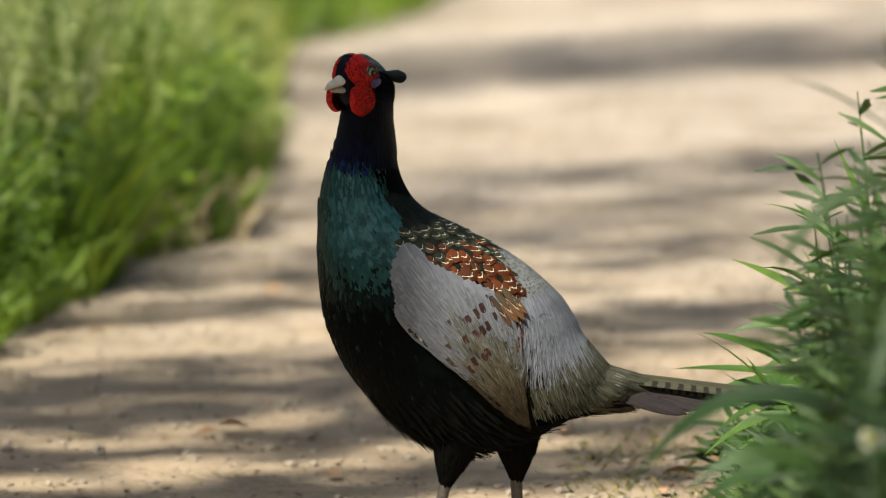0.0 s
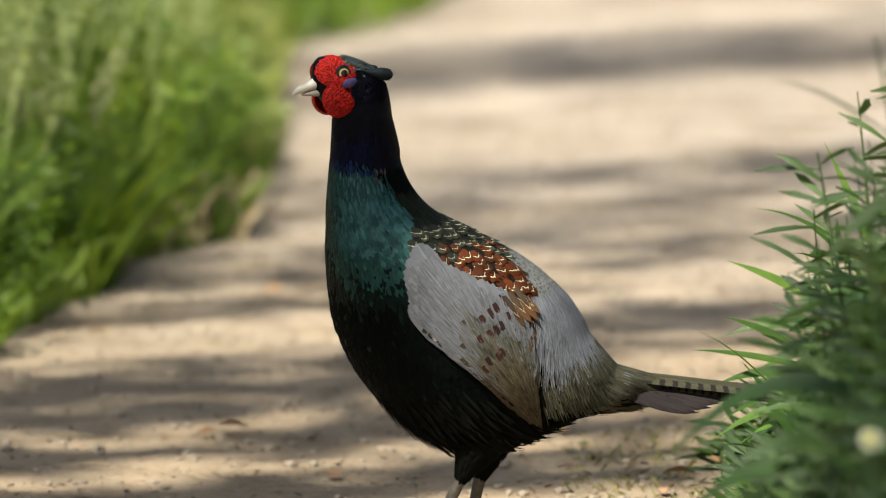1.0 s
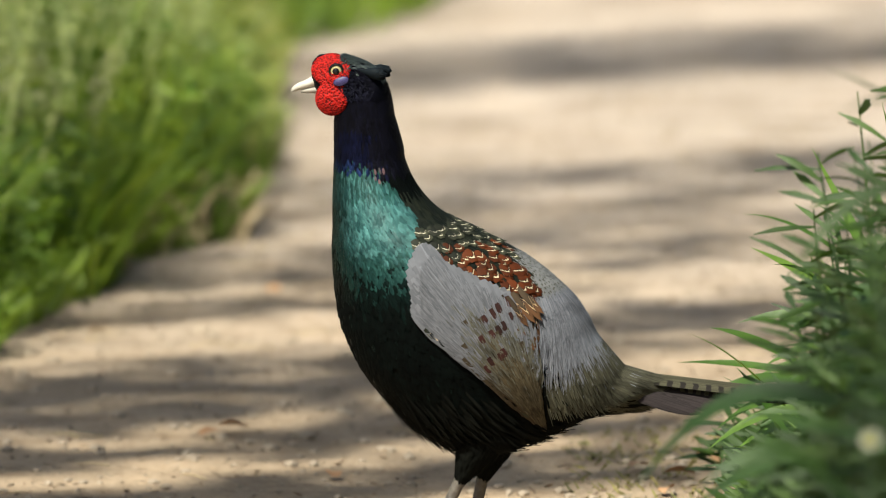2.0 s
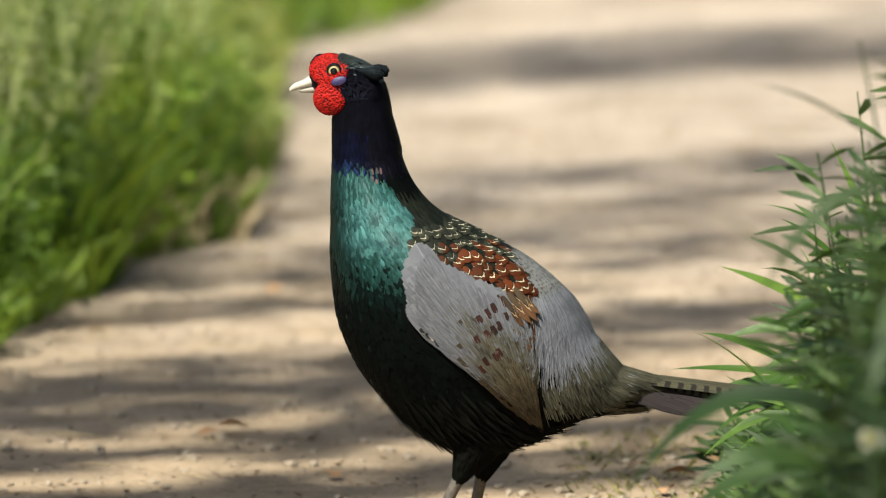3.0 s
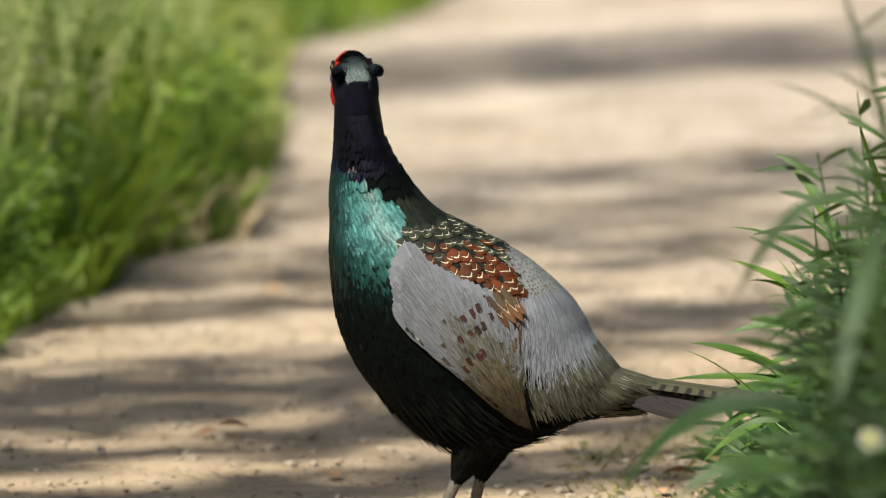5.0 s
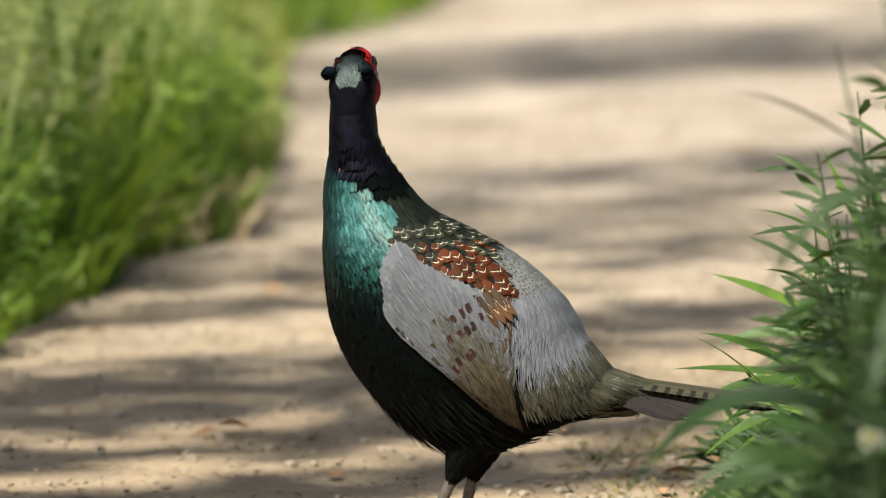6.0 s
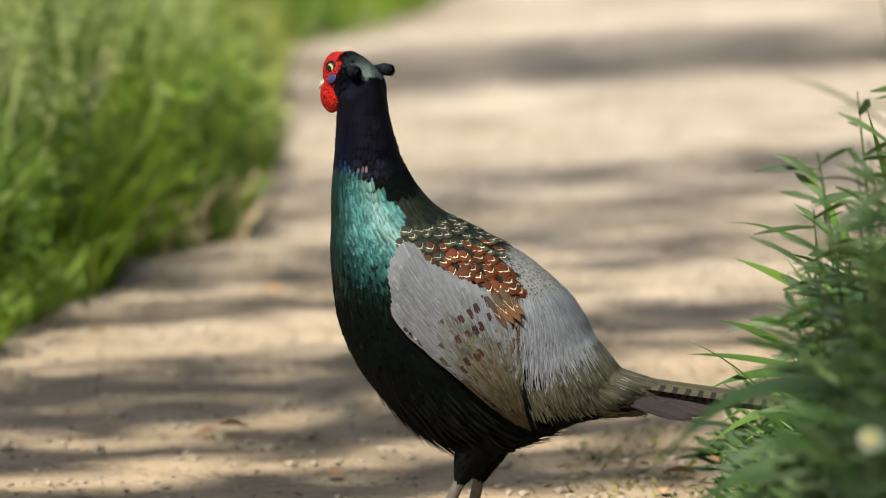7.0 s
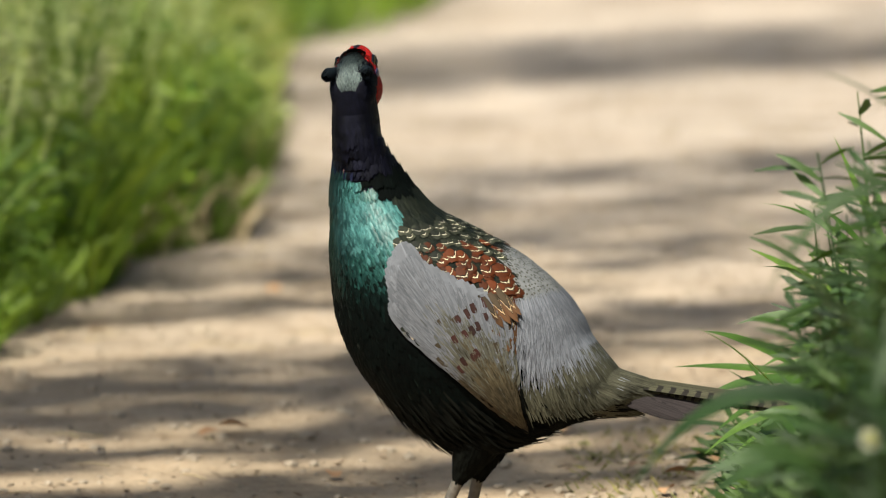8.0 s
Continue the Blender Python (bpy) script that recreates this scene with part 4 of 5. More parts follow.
def make_verge():
    rng = random.Random(11)
    v = Vanes()
    for i in range(19000):
        y = 1.5 + 7.4 * rng.random() ** 1.1
        back = rng.random() ** 1.7 * 1.5
        x = edge_x(y) - back
        lump = noise.noise((x * 11, y * 1.1, 5))
        if (lump < -0.15 and back > 0.03) or (y > 3.5 and back < 0.28 and rng.random() < 0.85):
            continue
        tall = min(1, (0.30 if y < 2.5 else 0.4 if y < 3.3 else 0.12) + back * (2.2 if y < 3.3 else 1.7)) * (0.75 + 1.2 * lump)
        if y > 4.9:
            tall *= 0.6
        blade(v, rng, x, y, tall * rng.uniform(0.16, 0.40), rng.uniform(0.05, 0.3), rng.uniform(0.004, 0.009))
    tagged(v.build("verge_grass", M_GRASS), "dense tall green grass along the path's edge", "grass", kind="stuff")
    w = Vanes()
    for i in range(1100):
        y = 1.5 + 2.2 * rng.random()
        x = edge_x(y) - rng.random() ** 1.4 * 0.6
        top = rng.uniform(0.08, 0.24) * (0.8 + 0.8 * noise.noise((x * 11, y * 1.1, 9))) + 0.03
        foot = Vector((x, y, ground_height(x, y) - 0.005))
        tilt = Vector((rng.uniform(-0.3, 0.3), rng.uniform(-0.3, 0.3), 1)).normalized()
        w.add(foot, tilt, Vector((0, -1, 0)), top, 0.0024, 0, 0.1, 3, 0.9, 0.4)
        for k in range(11):
            a = rng.uniform(0, 6.283)
            d = Vector((math.cos(a), math.sin(a), rng.uniform(-0.3, 1.0)))
            w.add(foot + tilt * (top * rng.uniform(0.2, 1.0)), d, Vector((rng.uniform(-1, 1), rng.uniform(-1, 1), 1)), rng.uniform(0.018, 0.045), rng.uniform(0.005, 0.011), 0, 0.1, 3, 0.4, 0.1, 0.2)
    tagged(w.build("verge_weeds", M_HERB), "small-leaved green weeds among the verge grass", "plant", kind="stuff")
    pale = Vanes()
    for i in range(13000):
        y = rng.uniform(3.6, 5.9)
        x = edge_x(y) + 0.03 * rng.random() - abs(rng.gauss(0, 0.14))
        blade(pale, rng, x, y, rng.uniform(0.05, 0.10) + 0.9 * min(0.12, max(0, edge_x(y) - x)), rng.uniform(0.1, 0.45), rng.uniform(0.003, 0.007))
    tagged(pale.build("pale_grass", M_PALE), "pale yellow-green seeding grass at the verge", "grass", kind="stuff")
    f = Vanes()
    for i in range(7000):
        y = rng.uniform(5.4, 9.5)
        x = edge_x(y) + 0.03 - rng.random() ** 1.5 * 1.2
        blade(f, rng, x, y, rng.uniform(0.05, 0.17), rng.uniform(0.2, 0.7), rng.uniform(0.003, 0.007))
    for i in range(2600):
        y = rng.uniform(1.5, 3.6)
        x = edge_x(y) + 0.03 - abs(rng.gauss(0, 0.07))
        blade(f, rng, x, y, rng.uniform(0.03, 0.10), rng.uniform(0.2, 0.7), rng.uniform(0.003, 0.006))
    tagged(f.build("short_grass", M_FAR), "short sunlit grass beside the path", "grass", kind="stuff")
    # thin stems with pale panicles
    p = Vanes()
    for i in range(950):
        low = i < 560
        y = rng.uniform(3.5, 5.8) if low else rng.uniform(2.1, 3.6)
        x = edge_x(y) + 0.02 - (abs(rng.gauss(0, 0.12)) if low else 0.06 + 0.5 * rng.random())
        top = rng.uniform(0.05, 0.12) + 0.9 * min(0.15, max(0, edge_x(y) - x)) if low else rng.uniform(0.26, 0.46)
        foot = Vector((x, y, ground_height(x, y) - 0.005))
        tilt = Vector((rng.uniform(-0.15, 0.3), rng.uniform(-0.25, 0.25), 1)).normalized()
        p.add(foot, tilt, Vector((0, -1, 0)), top, 0.0018, 0, 0.1, 3, 0.9, 0.4)
        for k in range(14):
            q, a = 0.6 + 0.4 * k / 13, rng.uniform(0, 6.283)
            d = Vector((math.cos(a), math.sin(a), rng.uniform(-0.5, 0.7)))
            p.add(foot + tilt * (top * q), d, Vector((rng.uniform(-1, 1), rng.uniform(-1, 1), 1)), rng.uniform(0.010, 0.024), rng.uniform(0.003, 0.006), 0, 0.1, 3, 0.3, 0.2, 0.2)
    tagged(p.build("panicle_grass", M_PANICLE), "fine pale panicles of seeding grass on the verge", "grass", kind="stuff")
    d = Vanes()
    for i in range(150):
        y = rng.gauss(2.85, 0.16) if i < 90 else rng.uniform(2.5, 5.5)
        x = edge_x(y) + rng.gauss(0.01, 0.02)
        blade(d, rng, x, y, rng.uniform(0.05, 0.11), rng.uniform(0.2, 0.6), rng.uniform(0.003, 0.006))
    tagged(d.build("dry_straw", M_STRAW), "bleached dry grass stalks at the verge's foot", "grass", kind="stuff")


def make_clump(rng, height, blades, seeds):
    """A tussock: leaves and drooping seed heads on thin stems."""
    root = new("grass_tussock")
    v = Vanes()
    for i in range(blades):
        a, r = rng.uniform(0, 6.283), rng.random() ** 0.5 * 0.07
        out = Vector((math.cos(a + rng.uniform(-0.6, 0.6)), math.sin(a), 0))
        b = rng.uniform(0, 6.283)
        v.add(Vector((math.cos(a) * r, math.sin(a) * r, -0.012)), Vector((out.x * 0.3, out.y * 0.3, 1)), Vector((math.cos(b), math.sin(b), 0)), height * rng.uniform(0.5, 1.0), rng.uniform(0.004, 0.008), 0, 0.1, 5, 0.8, 0.08, 0, Vector((out.x * 0.35, out.y * 0.35, -0.15)))
    tagged(v.build("leaf_tuft", M_GRASS, root), kind="stuff")
    pieces, heads = [], []
    for i in range(seeds):
        a = rng.uniform(0, 6.283)
        out = Vector((math.cos(a), math.sin(a), 0))
        h = height * rng.uniform(0.9, 1.25)
        pts = [out * (0.03 + 0.16 * h * q * q) + Vector((0, 0, h * q * (1 - 0.12 * q) - 0.012)) for q in (0, 0.35, 0.7, 1.0)]
        pieces.append(tube(pts, [0.0014, 0.0012, 0.001, 0.0006], 5))
        for s in range(16):
            q = 0.72 + 0.28 * s / 15
            p = out * (0.03 + 0.16 * h * q * q) + Vector((0, 0, h * q * (1 - 0.12 * q) - 0.012))
            o = Vector((rng.uniform(-1, 1), rng.uniform(-1, 1), rng.uniform(-0.8, 0.3))) * 0.016
            heads.append(tube([p, p + o * 0.5, p + o], [0.0006, 0.0024, 0.0005], 5, 0.6))
    tagged(mesh_object("stalk_tuft", *joined(pieces), M_GRASS, root), kind="stuff")
    tagged(mesh_object("seed_tuft", *joined(heads), M_SEED, root), "pale drooping seed heads", kind="stuff")
    return tagged(root, "green grass tussock with pale drooping seed heads", "grass", "tussocks on the verge")


def make_clumps():
    rng = random.Random(21)
    kinds = [make_clump(rng, 0.26, 90, 13), make_clump(rng, 0.30, 100, 16), make_clump(rng, 0.21, 80, 10)]
    out = []
    spots = []
    for i in range(30):
        y = 1.75 + 4.2 * (i / 29) + rng.uniform(-0.1, 0.1)
        spots.append((edge_x(y) - rng.uniform(0.03 if y < 3.3 else 0.16, 0.34), y))
    for i, (x, y) in enumerate(spots):
        m = pose(x, y, ground_height(x, y), 0, 0, rng.uniform(0, 360))
        if i < 3:
            kinds[i].matrix_basis = m
            ob = kinds[i]
        else:
            ob = copy_thing(kinds[i % 3], m)
        out.append((ob, m, rng.uniform(0, 6.283), rng.uniform(1.2, 3.0)))
    return out


make_verge()
tussocks = make_clumps()


# ---- reeds beside the camera's side of the path ----
def leaf_strip(base, out, length, width, rise, fall, twist=0.0, roll=0.0):
    """One lance-shaped leaf, folded along its midrib, arching over."""
    verts, uvs = [], []
    side = Vector((0, 0, 1)).cross(out).normalized()
    n = 9
    for i in range(n + 1):
        q = i / n
        p = base + out * (length * q * (1 - 0.12 * q)) + Vector((0, 0, length * (rise * q - fall * q * q)))
        w = width * 0.5 * (math.sin(math.pi * min(1, q * 0.8 + 0.14)) ** 0.8) * (1 - q ** 5)
        s = side * math.cos(roll + twist * q) + Vector((0, 0, 1)) * math.sin(roll + twist * q)
        for u in (-1, 0, 1):
            verts.append(p + s * (u * w) + Vector((0, 0, 0.22 * w * abs(u))))
            uvs.append((0.5 + 0.5 * u, q))
    faces = []
    for i in range(n):
        for j in range(2):
            a = i * 3 + j
            faces.append((a, a + 1, a + 4, a + 3))
    return verts, faces, uvs


def make_reed(rng, height, leaves, lean, size, spread=1.25, only=None, green=None):
    """A leafy stem: bent stalk and lance-shaped leaves turned outward."""
    root = new("reed")
    lx, ly = lean
    stalk = [Vector((lx * q * q, ly * q * q, height * q - 0.02)) for q in (0, 0.25, 0.5, 0.75, 1.0)]
    mesh_object("stalk", *tube(stalk, [0.0028, 0.0026, 0.0022, 0.0017, 0.0008], 7), green or M_LEAF, root)
    for i in range(leaves):
        q = 0.12 + 0.88 * (i + rng.uniform(-0.3, 0.3)) / leaves
        q = max(0.05, min(1, q))
        a = (only if only is not None else math.pi if i % 2 else 0) + rng.uniform(-spread, spread)
        out = Vector((math.cos(a), 0.8 * math.sin(a), 0)).normalized()
        p = Vector((lx * q * q, ly * q * q, height * q - 0.02))
        ln = size * rng.uniform(0.7, 1.2)
        v, f, uv = leaf_strip(p, out, ln, ln * (rng.uniform(0.045, 0.095) if green is M_SUNLEAF else rng.uniform(0.07, 0.12)), rng.uniform(0.1, 1.6) if green is M_SUNLEAF else rng.uniform(-0.1, 1.3), rng.uniform(0.1, 0.8), rng.uniform(-0.5, 0.5), rng.uniform(-1.0, 0.5) * (1 if out.x < 0 else -1))
        mesh_object("leaf", v, f, green or M_LEAF, root, uvs=uv)
    return tagged(root, "leafy green reed swaying at the path's edge", "plant", "reeds at the path's edge")


def make_reeds():
    rng = random.Random(5)
    out = []
    spec = []  # x, y, height, leaves, lean, leaf length
    for x, y, h, n, lean, size in (
            (0.37, 0.06, 0.22, 16, (-0.09, 0.0), 0.095), (0.40, 0.14, 0.27, 16, (-0.06, 0.0), 0.10), (0.32, -0.04, 0.12, 11, (-0.05, 0.0), 0.085),
            (0.36, -0.25, 0.24, 12, (-0.06, 0.0), 0.11), (0.42, -0.15, 0.34, 14, (-0.07, 0.0), 0.11), (0.39, 0.25, 0.29, 12, (-0.10, 0.0), 0.11),
            (0.35, 0.10, 0.16, 14, (-0.09, 0.0), 0.095), (0.38, -0.12, 0.19, 15, (-0.06, 0.0), 0.095), (0.41, 0.05, 0.24, 16, (-0.03, 0.0), 0.10),
            (0.44, 0.2, 0.33, 12, (-0.05, 0.0), 0.12), (0.43, -0.3, 0.30, 14, (-0.04, 0.0), 0.12), (0.40, -0.4, 0.28, 14, (-0.06, 0.0), 0.12),
            (0.42, -0.6, 0.37, 14, (-0.05, 0.0), 0.13), (0.39, 0.0, 0.30, 13, (-0.03, 0.0), 0.11), (0.37, -0.5, 0.22, 13, (-0.07, 0.0), 0.12),
            (0.36, -0.8, 0.34, 13, (-0.04, 0.0), 0.11), (0.41, -0.7, 0.42, 14, (-0.05, 0.0), 0.12), (0.38, -1.0, 0.45, 13, (-0.05, 0.0), 0.12),
            (0.36, -1.6, 0.52, 14, (-0.06, 0.0), 0.15), (0.32, -2.2, 0.50, 13, (-0.03, 0.0), 0.14),
            (0.31, -2.9, 0.66, 13, (-0.04, 0.0), 0.16), (0.36, -1.3, 0.58, 13, (-0.06, 0.0), 0.14),
            (0.37, -1.8, 0.70, 9, (-0.09, 0.0), 0.13), (0.40, -1.5, 0.66, 11, (-0.10, 0.0), 0.12),
            (0.46, -0.1, 0.32, 14, (-0.05, 0.0), 0.12), (0.47, -0.5, 0.38, 14, (-0.06, 0.0), 0.13), (0.45, 0.1, 0.26, 13, (-0.05, 0.0), 0.12),
            (0.43, -0.35, 0.20, 13, (-0.06, 0.0), 0.12), (0.33, 0.05, 0.10, 10, (-0.06, 0.0), 0.09), (0.42, -0.9, 0.44, 14, (-0.05, 0.0), 0.13)):
        spec.append((x, y, h, n, lean, size))
    for x, y, h, n, lean, size in spec:
        if h > 0.5:
            x, size = x + 0.03, size * 0.68
        elif y > -1.05:
            h, x = h * 0.80, x + (0.035 if y > -0.2 else 0.015)
        # reeds further back get the green with sunlight coloured in
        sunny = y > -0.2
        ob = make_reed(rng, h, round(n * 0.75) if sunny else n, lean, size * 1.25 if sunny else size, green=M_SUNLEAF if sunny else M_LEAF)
        m = pose(x, y, ground_height(x, y))
        ob.matrix_basis = m
        out.append((ob, m, rng.uniform(0, 6.283), h))
    # broad leaves arching over towards the path
    for x, y, h, n, size in ((0.33, -1.9, 0.36, 5, 0.15), (0.34, -1.2, 0.27, 6, 0.13)):
        ob = make_reed(rng, h, n, (-0.02, 0.0), size, 0.5, math.pi)
        m = pose(x, y, ground_height(x, y))
        ob.matrix_basis = m
        out.append((ob, m, rng.uniform(0, 6.283), h))
    # wide leaves that arch over the bird's tail, and long narrow ones in the sun-painted green
    for x, y, h, green, leaves in (
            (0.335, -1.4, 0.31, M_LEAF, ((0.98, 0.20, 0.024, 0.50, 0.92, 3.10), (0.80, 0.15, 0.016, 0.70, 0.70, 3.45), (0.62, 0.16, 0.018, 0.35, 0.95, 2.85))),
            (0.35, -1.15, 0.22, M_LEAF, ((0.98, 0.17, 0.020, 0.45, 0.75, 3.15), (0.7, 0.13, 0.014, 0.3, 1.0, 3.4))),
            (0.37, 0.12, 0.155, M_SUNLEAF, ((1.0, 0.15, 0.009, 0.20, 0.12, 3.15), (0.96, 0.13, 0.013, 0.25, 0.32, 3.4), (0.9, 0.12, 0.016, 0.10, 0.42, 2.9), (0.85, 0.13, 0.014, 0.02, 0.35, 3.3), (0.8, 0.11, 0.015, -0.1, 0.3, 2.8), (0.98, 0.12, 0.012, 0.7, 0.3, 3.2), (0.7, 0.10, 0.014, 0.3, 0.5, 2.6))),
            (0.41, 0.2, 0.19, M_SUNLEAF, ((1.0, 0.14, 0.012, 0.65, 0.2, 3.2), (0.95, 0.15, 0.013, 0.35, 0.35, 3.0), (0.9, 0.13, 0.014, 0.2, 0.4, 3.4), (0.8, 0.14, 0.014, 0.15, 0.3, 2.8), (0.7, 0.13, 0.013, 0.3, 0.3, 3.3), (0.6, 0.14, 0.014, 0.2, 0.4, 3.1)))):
        root = new("reed")
        bend = [Vector((-0.03 * q * q, 0, h * q - 0.02)) for q in (0, 0.25, 0.5, 0.75, 1.0)]
        mesh_object("stalk", *tube(bend, [0.0030, 0.0028, 0.0024, 0.0019, 0.0008], 7), green, root)
        for q, length, width, rise, fall, a in leaves:
            v, f, uv = leaf_strip(Vector((-0.03 * q * q, 0, h * q - 0.02)), Vector((math.cos(a), math.sin(a), 0)), length, width, rise, fall, rng.uniform(-0.3, 0.4), -0.75)
            mesh_object("leaf", v, f, green, root, uvs=uv)
        tagged(root, "leafy green reed with long arching leaves over the path's edge", "plant", "reeds at the path's edge")
        m = pose(x, y, ground_height(x, y))
        root.matrix_basis = m
        out.append((root, m, rng.uniform(0, 6.283), h))
    return out


reeds = make_reeds()


def make_weeds():
    """Low feathery weeds that fill the bank under the reeds: stems with narrow leaflets."""
    rng = random.Random(8)
    v = Vanes()
    for i in range(900):
        y = rng.uniform(-1.3, 0.5)
        left = 0.265 + 0.012 * math.sin(y * 7) + 0.012 * max(0, -y)
        x = left + rng.random() ** 1.1 * 0.30
        top = (0.055 + 0.135 * max(0, -y - 0.1)) + min(0.09, (x - left) * 0.7)
        top *= rng.uniform(0.7, 1.1)
        foot = Vector((x, y, -0.005))
        tilt = Vector((rng.uniform(-0.25, 0.2), rng.uniform(-0.2, 0.2), 1))
        v.add(foot, tilt, Vector((0, -1, 0)), top, 0.0024, 0, 0.1, 3, 0.9, 0.4)
        for k in range(13):
            q = rng.uniform(0.35, 1.0)
            a = rng.uniform(0, 6.283)
            d = Vector((math.cos(a), math.sin(a), rng.uniform(0.0, 1.0)))
            v.add(foot + tilt.normalized() * (top * q), d, Vector((-d.y, d.x, 0.8)), rng.uniform(0.018, 0.05), rng.uniform(0.003, 0.008), 0, 0.1, 3, 0.4, 0.1, 0.15)
    # taller ones further out on the bank
    for i in range(300):
        y = rng.uniform(-2.0, -0.3)
        x = 0.285 + 0.03 * (y + 2.0) + rng.random() * 0.17
        top = rng.uniform(0.5, 1.0) * min(0.46, 0.20 + (x - 0.25) * 1.8)
        foot = Vector((x, y, -0.005))
        tilt = Vector((rng.uniform(-0.2, 0.1), rng.uniform(-0.2, 0.2), 1)).normalized()
        v.add(foot, tilt, Vector((0, -1, 0)), top, 0.0026, 0, 0.1, 3, 0.9, 0.4)
        for k in range(16):
            q, a = rng.uniform(0.4, 1.0), rng.uniform(0, 6.283)
            d = Vector((math.cos(a), math.sin(a), rng.uniform(-0.1, 0.9)))
            v.add(foot + tilt * (top * q), d, Vector((-d.y, d.x, 0.8)), rng.uniform(0.025, 0.065), rng.uniform(0.003, 0.008), 0, 0.1, 3, 0.4, 0.1, 0.3)
    w = Vanes()
    for i in range(1700):
        y = rng.uniform(0.2, 0.95)
        x = 0.12 + (1 - rng.random() ** 1.6) * 0.4
        a = rng.uniform(0, 6.283)
        d = Vector((math.cos(a), math.sin(a), rng.uniform(0.2, 1.2)))
        w.add(Vector((x, y, ground_height(x, y) - 0.002)), d, Vector((-d.y, d.x, 0.8)), rng.uniform(0.008, 0.020), rng.uniform(0.0015, 0.003), 0, 0.1, 3, 0.4, 0.1, 0.15)
    tagged(v.build("weeds", M_WEED), "low feathery green weeds on the bank", "plant", kind="stuff")
    tagged(w.build("sprouts", M_SPROUT), "yellowish sprouts and moss on the dirt", "plant", kind="stuff")


make_weeds()


def make_daisy(x, y, h):
    root = new("daisy")
    mesh_object("stem", *tube([(0.01, 0.01, -0.01), (0.006, 0.004, h * 0.5), (0, 0, h)], [0.0012, 0.0011, 0.0009], 6), M_WEED, root)
    face = Vector((0, -0.85, 0.5)).normalized()
    s = Vector((1, 0, 0))
    u = face.cross(s)
    top = Vector((0, 0, h))
    v, f, uv = leaf_strip(Vector((0, 0, 0)), Vector((1, 0, 0)), 0.0030, 0.0007, 0.1, 0.15)
    first = None
    for i in range(34):
        a = 2 * math.pi * i / 34
        d = s * math.cos(a) + u * math.sin(a)
        m = Matrix((d, face.cross(d), face)).transposed().to_4x4()
        m.translation = top + d * 0.0058
        if first is None:
            first = mesh_object("petal", v, f, M_PETAL, root, "thin white petal", uv)
            first.matrix_basis = m
        else:
            grown(first, m)
    dome = rings_mesh([[top + (s * math.cos(a) + u * math.sin(a)) * 0.0060 * q + face * (0.0005 + 0.0022 * (1 - q * q)) for a in (2 * math.pi * j / 16 for j in range(16))] for q in (1.0, 0.8, 0.5, 0.15)])
    mesh_object("disc", *dome, M_YELLOW, root, "yellow flower disc")
    root.matrix_basis = pose(x, y, ground_height(x, y))
    tagged(root, "small white daisy with yellow centre among the weeds", "flower")


make_daisy(0.3045, -1.95, 0.325)


